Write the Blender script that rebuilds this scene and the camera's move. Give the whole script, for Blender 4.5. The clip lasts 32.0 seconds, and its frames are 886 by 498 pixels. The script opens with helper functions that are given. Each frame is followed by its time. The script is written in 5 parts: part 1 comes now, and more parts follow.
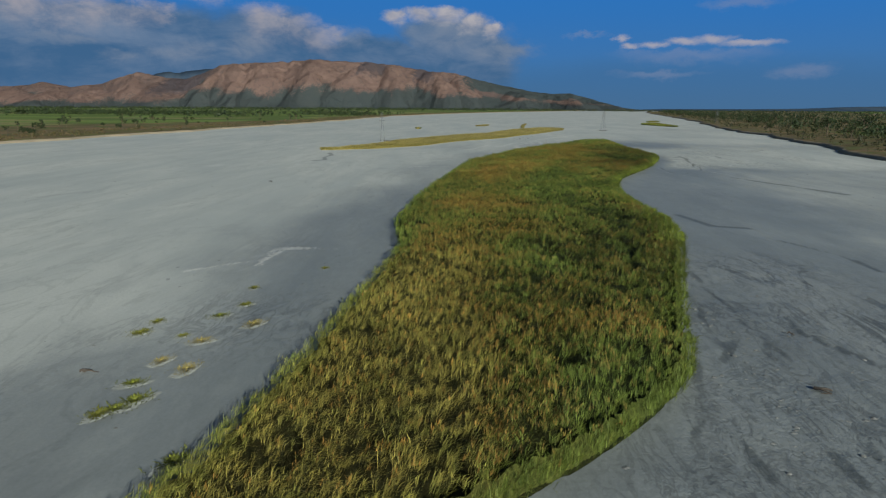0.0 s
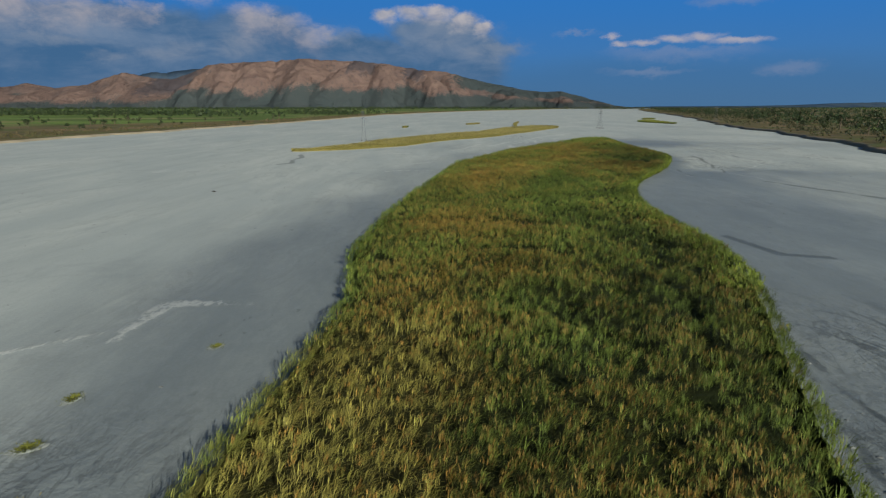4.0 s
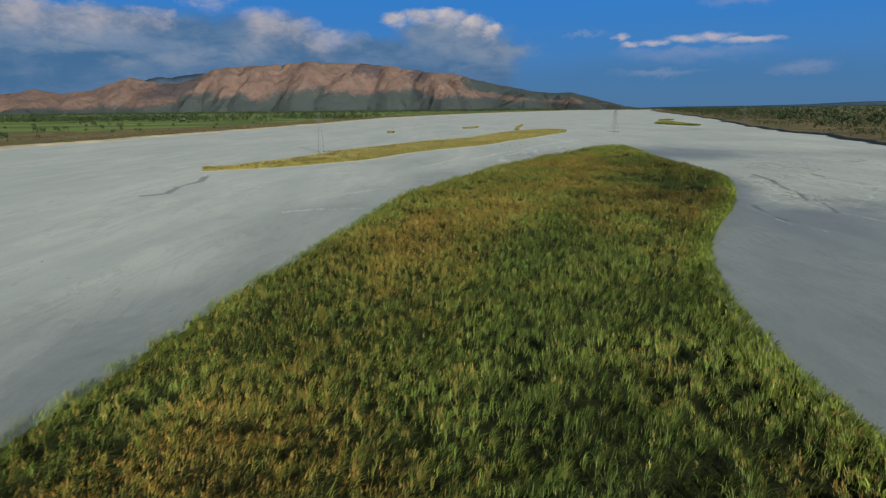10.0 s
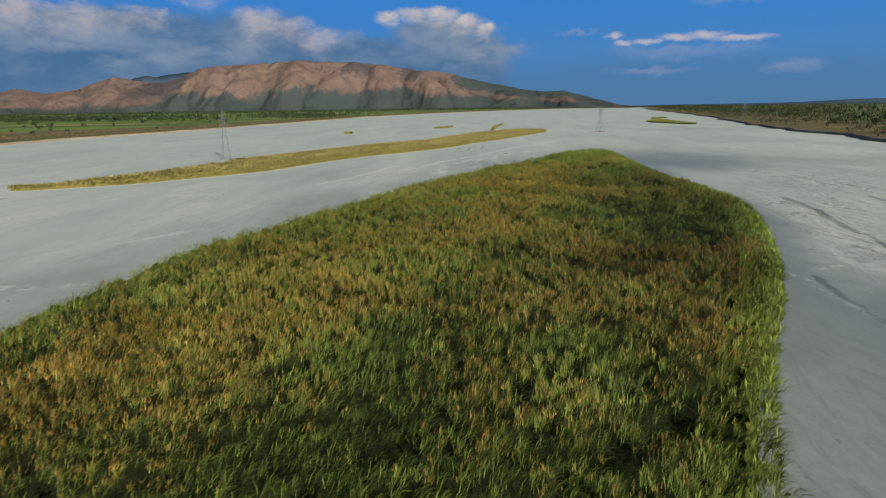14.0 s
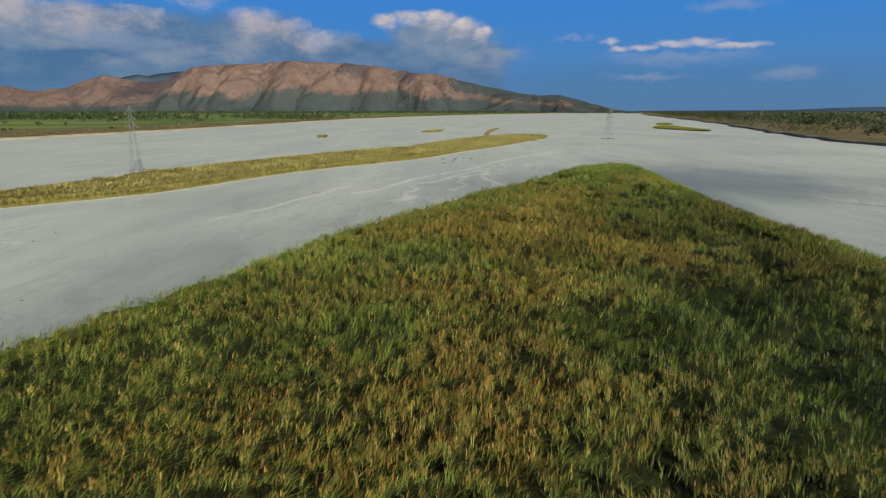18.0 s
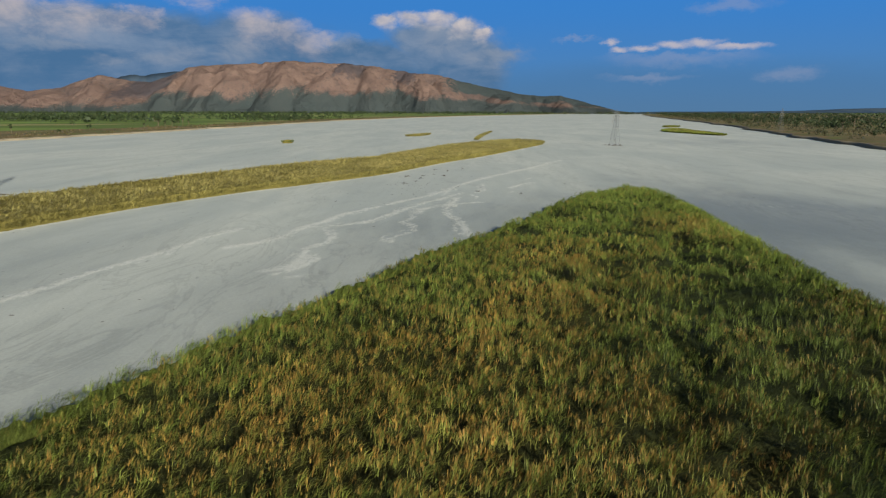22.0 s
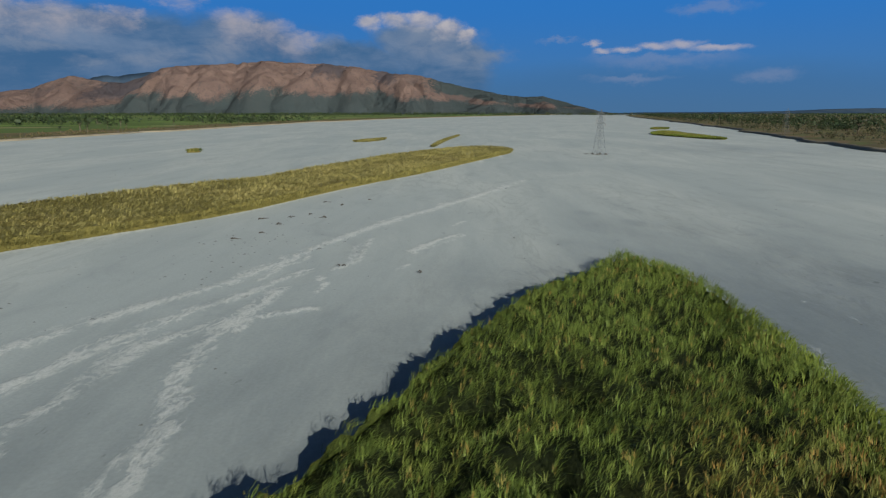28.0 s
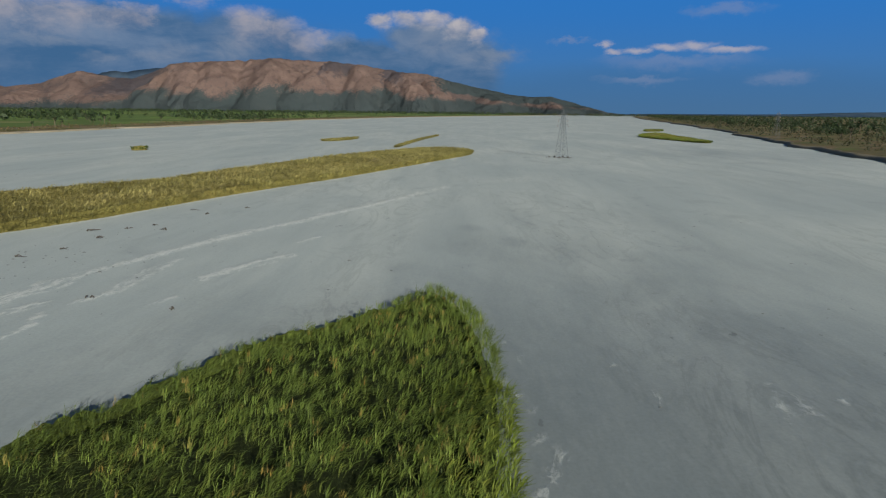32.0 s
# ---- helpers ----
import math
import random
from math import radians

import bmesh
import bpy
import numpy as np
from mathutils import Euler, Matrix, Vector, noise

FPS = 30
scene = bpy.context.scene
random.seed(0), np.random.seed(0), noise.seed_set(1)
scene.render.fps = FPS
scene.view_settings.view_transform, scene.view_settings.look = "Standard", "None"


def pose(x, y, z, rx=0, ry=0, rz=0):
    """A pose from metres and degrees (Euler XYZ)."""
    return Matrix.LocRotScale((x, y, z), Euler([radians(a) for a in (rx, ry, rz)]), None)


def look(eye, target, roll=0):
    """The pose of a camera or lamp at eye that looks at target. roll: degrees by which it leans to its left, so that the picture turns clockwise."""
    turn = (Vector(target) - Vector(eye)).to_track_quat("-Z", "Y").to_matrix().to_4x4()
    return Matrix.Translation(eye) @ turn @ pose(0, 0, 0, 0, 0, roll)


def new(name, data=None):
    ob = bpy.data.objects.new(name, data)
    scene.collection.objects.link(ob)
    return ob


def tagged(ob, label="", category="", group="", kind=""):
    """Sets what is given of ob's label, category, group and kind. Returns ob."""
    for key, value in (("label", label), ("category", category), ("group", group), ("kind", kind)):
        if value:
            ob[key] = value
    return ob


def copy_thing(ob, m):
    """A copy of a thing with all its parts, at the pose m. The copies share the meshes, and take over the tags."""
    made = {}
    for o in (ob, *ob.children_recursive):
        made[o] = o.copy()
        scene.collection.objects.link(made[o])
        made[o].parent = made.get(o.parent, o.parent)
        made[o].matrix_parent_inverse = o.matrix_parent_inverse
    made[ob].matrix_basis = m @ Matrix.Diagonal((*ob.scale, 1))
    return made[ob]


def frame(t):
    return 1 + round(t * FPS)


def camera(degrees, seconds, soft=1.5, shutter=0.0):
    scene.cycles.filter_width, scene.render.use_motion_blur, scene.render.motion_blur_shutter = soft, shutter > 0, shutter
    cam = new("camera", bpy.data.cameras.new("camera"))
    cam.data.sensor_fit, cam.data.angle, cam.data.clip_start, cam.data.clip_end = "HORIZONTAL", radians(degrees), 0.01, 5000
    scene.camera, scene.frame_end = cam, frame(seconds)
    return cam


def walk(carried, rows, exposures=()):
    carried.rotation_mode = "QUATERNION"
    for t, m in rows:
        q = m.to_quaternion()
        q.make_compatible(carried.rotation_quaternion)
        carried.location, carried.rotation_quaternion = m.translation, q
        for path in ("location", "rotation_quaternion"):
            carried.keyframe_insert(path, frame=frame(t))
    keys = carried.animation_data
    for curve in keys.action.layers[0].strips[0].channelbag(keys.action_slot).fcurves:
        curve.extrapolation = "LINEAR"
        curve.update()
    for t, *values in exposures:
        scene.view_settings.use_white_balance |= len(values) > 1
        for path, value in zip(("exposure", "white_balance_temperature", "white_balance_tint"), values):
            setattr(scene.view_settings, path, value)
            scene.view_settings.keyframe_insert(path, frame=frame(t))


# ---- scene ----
# ---- camera and its way: seconds, x, y, z, yaw, pitch, roll ----
cam = camera(75.0, 32.0, soft=1.25, shutter=0.2)
PATH = [
    (0, 0.15, 0.04, 23.40, 2.14, -13.86, 0.31),
    (0.5, 0.30, 2.87, 23.11, 2.06, -13.89, 0.30),
    (1, 0.60, 6.02, 22.84, 1.83, -13.88, 0.27),
    (1.5, 0.94, 9.58, 22.60, 1.37, -13.89, 0.21),
    (2, 1.33, 13.66, 22.38, 1.14, -13.91, 0.15),
    (2.5, 1.58, 18.16, 22.22, 1.11, -13.95, 0.06),
    (3, 1.80, 23.04, 22.11, 1.22, -13.92, -0.01),
    (3.5, 2.02, 28.06, 22.02, 1.36, -13.95, -0.11),
    (5.5, 0.97, 45.25, 21.01, 1.41, -13.93, 0.07),
    (6, 0.83, 51.53, 21.00, 1.44, -13.90, 0.13),
    (6.5, 0.98, 58.07, 21.05, 1.68, -13.93, 0.11),
    (7, 1.65, 64.99, 21.15, 2.18, -13.95, -0.00),
    (7.5, 3.12, 72.28, 21.28, 2.44, -13.94, -0.12),
    (8, 5.20, 79.73, 21.37, 2.58, -13.89, -0.24),
    (8.5, 7.73, 87.18, 21.36, 2.60, -13.85, -0.34),
    (9, 10.59, 94.61, 21.32, 2.51, -13.76, -0.38),
    (9.5, 13.58, 101.95, 21.23, 2.45, -13.74, -0.49),
    (10, 16.73, 109.44, 21.16, 2.43, -13.71, -0.62),
    (10.5, 20.03, 117.00, 21.09, 2.44, -13.69, -0.74),
    (11, 23.45, 124.55, 20.98, 2.40, -13.72, -0.86),
    (11.5, 26.71, 131.98, 20.86, 2.37, -13.76, -0.94),
    (12, 29.60, 139.48, 20.73, 2.29, -13.79, -0.93),
    (12.5, 31.99, 147.00, 20.53, 2.20, -13.79, -0.87),
    (13, 34.18, 154.93, 20.28, 2.09, -13.77, -0.80),
    (13.5, 36.21, 162.84, 19.98, 1.95, -13.80, -0.78),
    (14, 37.75, 170.39, 19.66, 1.89, -13.82, -0.79),
    (14.5, 39.02, 177.71, 19.34, 1.77, -13.84, -0.74),
    (16.5, 38.34, 205.54, 18.38, 1.36, -13.61, -0.11),
    (17, 39.40, 212.23, 18.41, 1.36, -13.58, -0.05),
    (17.5, 40.72, 218.97, 18.46, 1.35, -13.54, -0.03),
    (18, 42.15, 225.88, 18.52, 1.32, -13.53, -0.03),
    (18.5, 43.49, 232.98, 18.57, 1.30, -13.49, -0.04),
    (19, 44.80, 240.18, 18.63, 1.33, -13.50, -0.08),
    (19.5, 46.04, 247.21, 18.69, 1.37, -13.51, -0.12),
    (20, 47.24, 254.00, 18.77, 1.37, -13.50, -0.17),
    (20.5, 48.40, 260.41, 18.87, 1.38, -13.52, -0.19),
    (21, 49.62, 266.56, 18.99, 1.32, -13.50, -0.14),
    (21.5, 50.73, 272.28, 19.10, 1.36, -13.50, -0.05),
    (22, 51.76, 277.85, 19.17, 1.33, -13.47, 0.04),
    (22.5, 52.78, 283.45, 19.15, 1.28, -13.48, 0.06),
    (23, 53.85, 289.20, 19.09, 1.26, -13.47, 0.06),
    (23.5, 55.09, 295.17, 19.04, 1.31, -13.47, 0.05),
    (24, 56.26, 301.12, 18.99, 1.34, -13.46, 0.06),
    (24.5, 57.19, 306.80, 18.92, 1.31, -13.46, 0.11),
    (25, 58.07, 312.37, 18.83, 1.22, -13.43, 0.17),
    (25.5, 58.85, 317.82, 18.73, 1.22, -13.43, 0.20),
    (27.5, 65.71, 342.41, 19.01, 0.70, -13.40, -0.00),
    (28, 69.68, 346.65, 19.04, -0.13, -13.37, -0.07),
    (28.5, 73.90, 350.44, 19.07, -0.22, -13.37, -0.12),
    (29, 78.11, 353.68, 19.09, -0.12, -13.37, -0.11),
    (29.5, 82.05, 356.25, 19.11, -0.03, -13.37, -0.04),
    (30, 85.47, 358.20, 19.12, 0.04, -13.39, 0.05),
    (30.5, 88.27, 359.54, 19.13, 0.04, -13.44, 0.14),
    (31, 90.50, 360.40, 19.13, 0.26, -13.47, 0.26),
    (31.5, 92.33, 360.89, 19.13, 0.46, -13.47, 0.42),
    (32, 93.95, 361.21, 19.12, 0.67, -13.45, 0.59),
]
walk(cam, [(t, pose(x, y, z, 90 + p, 0, a) @ pose(0, 0, 0, 0, 0, r)) for t, x, y, z, a, p, r in PATH],
     exposures=[(0, 0.0, 6150, 8), (3, 0.05, 6200, 8), (6, 0.12, 6250, 8), (10, 0.26, 6350, 8), (13, 0.34, 6450, 9), (19, 0.42, 6680, 9), (23, 0.34, 6500, 9), (25.5, 0.22, 6280, 9), (28, 0.06, 6080, 9), (32, 0.06, 6120, 9)])

# ---- light ----
SUN_EL, SUN_AZ = 22.0, 152.0          # degrees; azimuth clockwise from +y
sun = new("sun", bpy.data.lights.new("sun", "SUN"))
sun.data.energy, sun.data.angle, sun.data.color = 5.8, radians(0.6), (0.965, 0.93, 0.80)
sun_way = Vector((math.sin(radians(SUN_AZ)) * math.cos(radians(SUN_EL)), math.cos(radians(SUN_AZ)) * math.cos(radians(SUN_EL)), math.sin(radians(SUN_EL))))
sun.matrix_world = look(sun_way * 300, (0, 0, 0))


class Graph:
    """Short hand for node trees."""

    def __init__(self, tree):
        self.t = tree
        tree.nodes.clear()

    def node(self, kind, ins=None):
        n = self.t.nodes.new(kind)
        for k, v in (ins or {}).items():
            self.put(n.inputs[k], v)
        return n

    def put(self, socket, v):
        if isinstance(v, bpy.types.NodeSocket):
            self.t.links.new(v, socket)
        else:
            if socket.type == "RGBA" and len(v) == 3:
                v = (*v, 1.0)
            socket.default_value = v

    def math(self, op, a, b=0.0, clamp=False):
        n = self.t.nodes.new("ShaderNodeMath")
        n.operation, n.use_clamp = op, clamp
        self.put(n.inputs[0], a)
        self.put(n.inputs[1], b)
        return n.outputs[0]

    def step(self, v, lo, hi, a=0.0, b=1.0):
        n = self.t.nodes.new("ShaderNodeMapRange")
        n.interpolation_type = "SMOOTHSTEP"
        for k, w in (("Value", v), ("From Min", lo), ("From Max", hi), ("To Min", a), ("To Max", b)):
            self.put(n.inputs[k], w)
        return n.outputs["Result"]

    def mix(self, f, a, b, blend="MIX"):
        n = self.t.nodes.new("ShaderNodeMix")
        n.data_type, n.blend_type = "RGBA", blend
        self.put(n.inputs[0], f)
        self.put(n.inputs[6], a)
        self.put(n.inputs[7], b)
        return n.outputs[2]

    def noise(self, co, scale, detail=4.0, rough=0.55, squash=(1, 1, 1), turn=0.0, warp=0.0):
        m = self.node("ShaderNodeMapping", {"Vector": co, "Scale": squash, "Rotation": (0, 0, radians(turn))})
        n = self.node("ShaderNodeTexNoise", {"Vector": m.outputs[0], "Scale": scale, "Detail": detail, "Roughness": rough, "Distortion": warp})
        return n.outputs[0]

    def attr(self, name):
        n = self.node("ShaderNodeAttribute")
        n.attribute_name = name
        return n.outputs["Fac"]

    def place(self):
        return self.node("ShaderNodeTexCoord").outputs["Object"]


def material(name):
    m = bpy.data.materials.new(name)
    m.use_nodes = True
    return m, Graph(m.node_tree)


def finish(g, color, rough=0.8, bump=None, strength=0.4, distance=0.1, metal=0.0, glow=0.0, spec=0.3):
    p = g.node("ShaderNodeBsdfPrincipled", {"Base Color": color, "Roughness": rough, "Metallic": metal, "Specular IOR Level": spec})
    if bump is not None:
        b = g.node("ShaderNodeBump", {"Height": bump, "Strength": strength, "Distance": distance})
        g.put(p.inputs["Normal"], b.outputs[0])
    sh = p.outputs[0]
    if glow:
        t = g.node("ShaderNodeBsdfTranslucent", {"Color": color})
        x = g.node("ShaderNodeMixShader", {0: glow, 1: sh, 2: t.outputs[0]})
        sh = x.outputs[0]
    o = g.node("ShaderNodeOutputMaterial")
    g.put(o.inputs[0], sh)


# ---- sky: clear blue above, cloud banks low over the hills ----
world = bpy.data.worlds.new("sky")
scene.world = world
world.use_nodes = True
g = Graph(world.node_tree)
sky = g.node("ShaderNodeTexSky")
sky.sky_type, sky.sun_disc, sky.sun_elevation, sky.sun_rotation = "NISHITA", False, radians(SUN_EL), radians(SUN_AZ)
sky.altitude, sky.air_density, sky.dust_density, sky.ozone_density = 50.0, 1.0, 0.6, 2.0
way = g.node("ShaderNodeTexCoord").outputs["Generated"]
sep = g.node("ShaderNodeSeparateXYZ", {0: way})
wx, wy, wz = sep.outputs
az = g.math("MULTIPLY", g.math("ARCTAN2", wx, wy), 57.2958)
el = g.math("MULTIPLY", g.math("ARCSINE", wz), 57.2958)
flat = g.node("ShaderNodeCombineXYZ", {0: g.math("MULTIPLY", az, 0.1), 1: g.math("MULTIPLY", el, 0.17), 2: 0.0}).outputs[0]
other = g.node("ShaderNodeCombineXYZ", {0: g.math("MULTIPLY", az, 0.1), 1: g.math("MULTIPLY", el, 0.17), 2: 7.3}).outputs[0]
wisp = g.noise(flat, 1.1, 6.0, 0.62, squash=(0.7, 1.5, 1), warp=0.4)
lumps = g.noise(flat, 3.4, 7.0, 0.62, squash=(1.0, 1.0, 1), warp=0.5)
# the outlines of the clouds are torn by two scales of unevenness
def torn(base, of, scale, amount):
    return g.math("ADD", g.math("MULTIPLY", g.math("SUBTRACT", g.noise(of, scale, 7.0, 0.66), 0.5), amount), base)


wide_a, wide_e = torn(az, flat, 1.6, 9.0), torn(el, other, 2.2, 3.4)
fine_a, fine_e = torn(az, flat, 4.5, 6.0), torn(el, other, 5.0, 2.0)
slim_a, slim_e = torn(az, flat, 6.0, 3.0), torn(el, other, 7.0, 0.8)


def bank(spots, a_of, e_of):
    """The soft union of cloud spots: azimuth, elevation, half width, reach upwards and downwards in degrees."""
    total = None
    for a, e, ra, up_e, down_e in spots:
        u = g.math("DIVIDE", g.math("SUBTRACT", a_of, a), ra)
        v = g.math("SUBTRACT", e_of, e)
        v = g.math("MAXIMUM", g.math("DIVIDE", v, up_e), g.math("DIVIDE", v, -down_e))
        d = g.math("SUBTRACT", 1.0, g.math("SQRT", g.math("ADD", g.math("MULTIPLY", u, u), g.math("MULTIPLY", v, v))))
        total = d if total is None else g.math("MAXIMUM", total, d)
    return total


grey_bank = bank([(-30, 5.6, 14, 3.4, 8), (-19, 5.2, 9, 3.8, 8), (-44, 5.6, 16, 4.5, 9), (-62, 7, 26, 8, 10), (-9, 4.2, 8, 2.6, 6), (0, 4.6, 6, 2.8, 6), (-2, 6.6, 5.5, 1.8, 4)], torn(az, flat, 1.6, 5.0), torn(el, other, 2.2, 2.4))
tops = bank([(-36.5, 8.0, 3.4, 0.8, 3.0), (-34.1, 7.3, 2.6, 0.8, 2.6), (-32.3, 8.0, 3.2, 0.7, 3.0), (-29.3, 7.7, 3.4, 0.6, 2.4), (-27.4, 8.1, 2.0, 0.6, 2.4), (-22.9, 9.2, 2.6, 0.9, 1.4),
             (-18.3, 8.2, 3.0, 0.8, 3.6), (-15.9, 7.6, 3.0, 0.7, 3.2), (-13.4, 6.8, 2.8, 0.7, 2.8)], fine_a, fine_e)
mottle = bank([(-34, 5.2, 4.0, 0.5, 0.7), (-30.1, 3.9, 2.4, 0.6, 0.7), (-25.4, 4.7, 3.2, 1.0, 1.2), (-19.5, 5.4, 3.2, 1.8, 2.0), (-10.4, 6.5, 1.6, 0.8, 1.6), (-1.0, 6.8, 6.0, 1.6, 2.6), (2.8, 5.1, 4.2, 0.8, 1.2), (-40, 6.5, 4, 1.5, 1.5)], wide_a, wide_e)
cumulus = bank([(-6.6, 8.2, 1.7, 0.55, 1.2), (-4.3, 8.5, 2.2, 0.6, 1.3), (-2.0, 8.5, 2.4, 0.7, 1.8), (0.5, 7.8, 2.0, 0.7, 1.6), (2.2, 7.2, 1.3, 0.6, 1.4)], slim_a, torn(el, other, 6.0, 1.3))
streak = bank([(14.0, 6.05, 0.9, 0.45, 0.6), (15.0, 5.35, 1.3, 0.4, 0.35), (16.9, 5.45, 1.5, 0.35, 0.4), (19.2, 5.65, 2.1, 0.45, 0.5), (21.5, 5.75, 2.6, 0.4, 0.6), (24.3, 5.4, 3.4, 0.28, 0.5)], slim_a, slim_e)
faint = bank([(28.9, 3.0, 3.2, 0.8, 0.9), (23.4, 8.6, 3.6, 0.6, 0.7), (17.5, 3.0, 5.0, 0.4, 0.6), (11, 6.4, 3, 0.3, 0.3), (20, 4.6, 8, 0.5, 1.2)], wide_a, fine_e)
high = g.step(el, 1.0, 10.0)
blue = g.mix(high, (0.067, 0.187, 0.388), (0.036, 0.182, 0.50))
blue = g.mix(g.step(el, -0.5, 3.0), (0.088, 0.182, 0.312), blue)
haze = bank([(20, 1.5, 30, 3.6, 6)], az, torn(el, other, 1.2, 1.5))
low = g.mix(g.step(haze, 0.0, 0.6, 0.0, 0.55), blue, (0.058, 0.150, 0.298))
shade = g.step(g.math("ADD", wisp, g.math("MULTIPLY", lumps, 0.5)), 0.56, 1.0)
body = g.mix(shade, (0.056, 0.132, 0.252), (0.165, 0.228, 0.330))
body = g.mix(g.step(el, 5.5, 0.5, 0.0, 0.6), body, (0.055, 0.132, 0.255))
low = g.mix(g.step(grey_bank, 0.0, 0.42, 0.0, 0.94), low, body)
low = g.mix(g.math("MULTIPLY", g.step(mottle, 0.0, 0.8, 0.0, 0.75), g.step(lumps, 0.3, 0.7, 0.35, 1.0)), low, (0.205, 0.250, 0.330))
low = g.mix(g.math("MULTIPLY", g.step(tops, 0.0, 1.0, 0.0, 0.72), g.step(lumps, 0.30, 0.68, 0.30, 1.0)), low, (0.45, 0.395, 0.40))
low = g.mix(g.step(cumulus, 0.0, 0.85, 0.0, 0.9), low, g.mix(g.step(lumps, 0.35, 0.65), (0.34, 0.335, 0.38), (0.53, 0.475, 0.46)))
low = g.mix(g.step(streak, 0.0, 0.9, 0.0, 0.80), low, (0.46, 0.42, 0.45))
low = g.mix(g.step(faint, 0.0, 0.9, 0.0, 0.4), low, (0.24, 0.28, 0.40))
up = g.mix(1.0, sky.outputs[0], (0.031, 0.031, 0.031), "MULTIPLY")
hue = g.mix(g.step(el, 11.0, 24.0), low, up)
bg = g.node("ShaderNodeBackground", {"Color": hue, "Strength": 0.92})
g.put(g.node("ShaderNodeOutputWorld").inputs[0], bg.outputs[0])

# ---- materials ----
FLOW = -14.0     # the river's run, degrees from +y

M_BED, g = material("river_silt")
co = g.place()
broad = g.noise(co, 0.02, 5.0, 0.6, squash=(1.6, 0.5, 1), turn=FLOW, warp=0.6)
bands = g.noise(co, 0.16, 6.0, 0.62, squash=(1.0, 0.16, 1), turn=FLOW, warp=0.5)
threads = g.noise(co, 0.55, 6.0, 0.65, squash=(1.0, 0.12, 1), turn=FLOW - 6, warp=1.2)
grain = g.noise(co, 3.5, 5.0, 0.7)
ripple = g.noise(co, 1.1, 5.0, 0.6, squash=(1.0, 0.35, 1), turn=FLOW + 10)
c = g.mix(g.step(broad, 0.34, 0.66), (0.372, 0.402, 0.388), (0.470, 0.490, 0.456))
c = g.mix(g.step(bands, 0.42, 0.68, 0.0, 0.22), c, (0.238, 0.266, 0.268))
c = g.mix(g.step(threads, 0.58, 0.80, 0.0, 0.35), c, (0.42, 0.445, 0.425))
crust = g.noise(co, 1.9, 7.0, 0.75, squash=(1.0, 0.45, 1), turn=FLOW, warp=0.8)
strand = g.noise(co, 0.8, 5.0, 0.6, squash=(1.0, 0.6, 1), warp=0.5)
thread = g.step(g.math("ABSOLUTE", g.math("SUBTRACT", strand, 0.5)), 0.012, 0.11, 1.0, 0.0)
silt = g.math("ADD", g.attr("silt"), g.math("ADD", g.math("MULTIPLY", g.math("SUBTRACT", thread, 0.45), 0.35), g.math("MULTIPLY", g.math("SUBTRACT", crust, 0.5), 0.9)))
silt = g.math("MULTIPLY", g.step(silt, 0.34, 0.92), g.step(g.attr("silt"), 0.06, 0.35))
crumb = g.noise(co, 7.0, 6.0, 0.78, squash=(1.0, 0.6, 1), turn=FLOW, warp=0.6)
c = g.mix(g.math("MULTIPLY", silt, g.step(crumb, 0.32, 0.58, 0.35, 0.95)), c, (0.60, 0.605, 0.565))
wet_shade = g.math("MULTIPLY", g.attr("wet_shade"), g.step(ripple, 0.35, 0.6, 0.90, 1.0))
c = g.mix(g.step(grain, 0.3, 0.75, 0.0, 0.26), c, (0.20, 0.215, 0.215))
c = g.mix(g.step(crust, 0.60, 0.74, 0.0, 0.3), c, (0.50, 0.52, 0.50))
c = g.mix(g.step(crust, 0.40, 0.28, 0.0, 0.3), c, (0.19, 0.205, 0.205))
ticks = g.math("MULTIPLY", g.step(g.noise(co, 0.75, 3.0, 0.6, squash=(1.0, 0.55, 1), turn=20.0), 0.66, 0.70), g.step(g.noise(co, 0.045, 3.0, 0.6, warp=0.5), 0.48, 0.62))
c = g.mix(g.math("MULTIPLY", ticks, 0.55), c, (0.17, 0.18, 0.175))
patch = g.step(g.noise(co, 0.07, 5.0, 0.68, squash=(1.0, 0.6, 1), turn=15.0, warp=1.0), 0.54, 0.70, 0.0, 0.35)
c = g.mix(patch, c, (0.25, 0.272, 0.272))
rough_zone = g.attr("churn")
vein = g.math("ABSOLUTE", g.math("SUBTRACT", g.noise(co, 0.13, 7.0, 0.62, squash=(1.0, 0.3, 1), turn=FLOW + 4, warp=1.4), 0.5))
vein = g.math("MULTIPLY", g.step(vein, 0.0, 0.035, 1.0, 0.0), g.step(broad, 0.40, 0.60))
c = g.mix(g.math("MULTIPLY", vein, g.math("ADD", 0.18, g.math("MULTIPLY", rough_zone, 0.8))), c, (0.12, 0.13, 0.125))
crease = g.math("ABSOLUTE", g.math("SUBTRACT", g.noise(co, 0.30, 7.0, 0.66, squash=(1.0, 0.4, 1), turn=FLOW - 20, warp=1.8), 0.52))
crease = g.step(crease, 0.0, 0.05, 1.0, 0.0)
c = g.mix(g.math("MULTIPLY", crease, g.math("ADD", 0.03, g.math("MULTIPLY", rough_zone, 0.6))), c, (0.14, 0.15, 0.145))
dark_bits = g.math("MULTIPLY", g.step(g.noise(co, 1.6, 6.0, 0.75, squash=(1.0, 0.5, 1), turn=35), 0.54, 0.70), rough_zone)
c = g.mix(g.math("MULTIPLY", dark_bits, 0.75), c, (0.15, 0.165, 0.16))
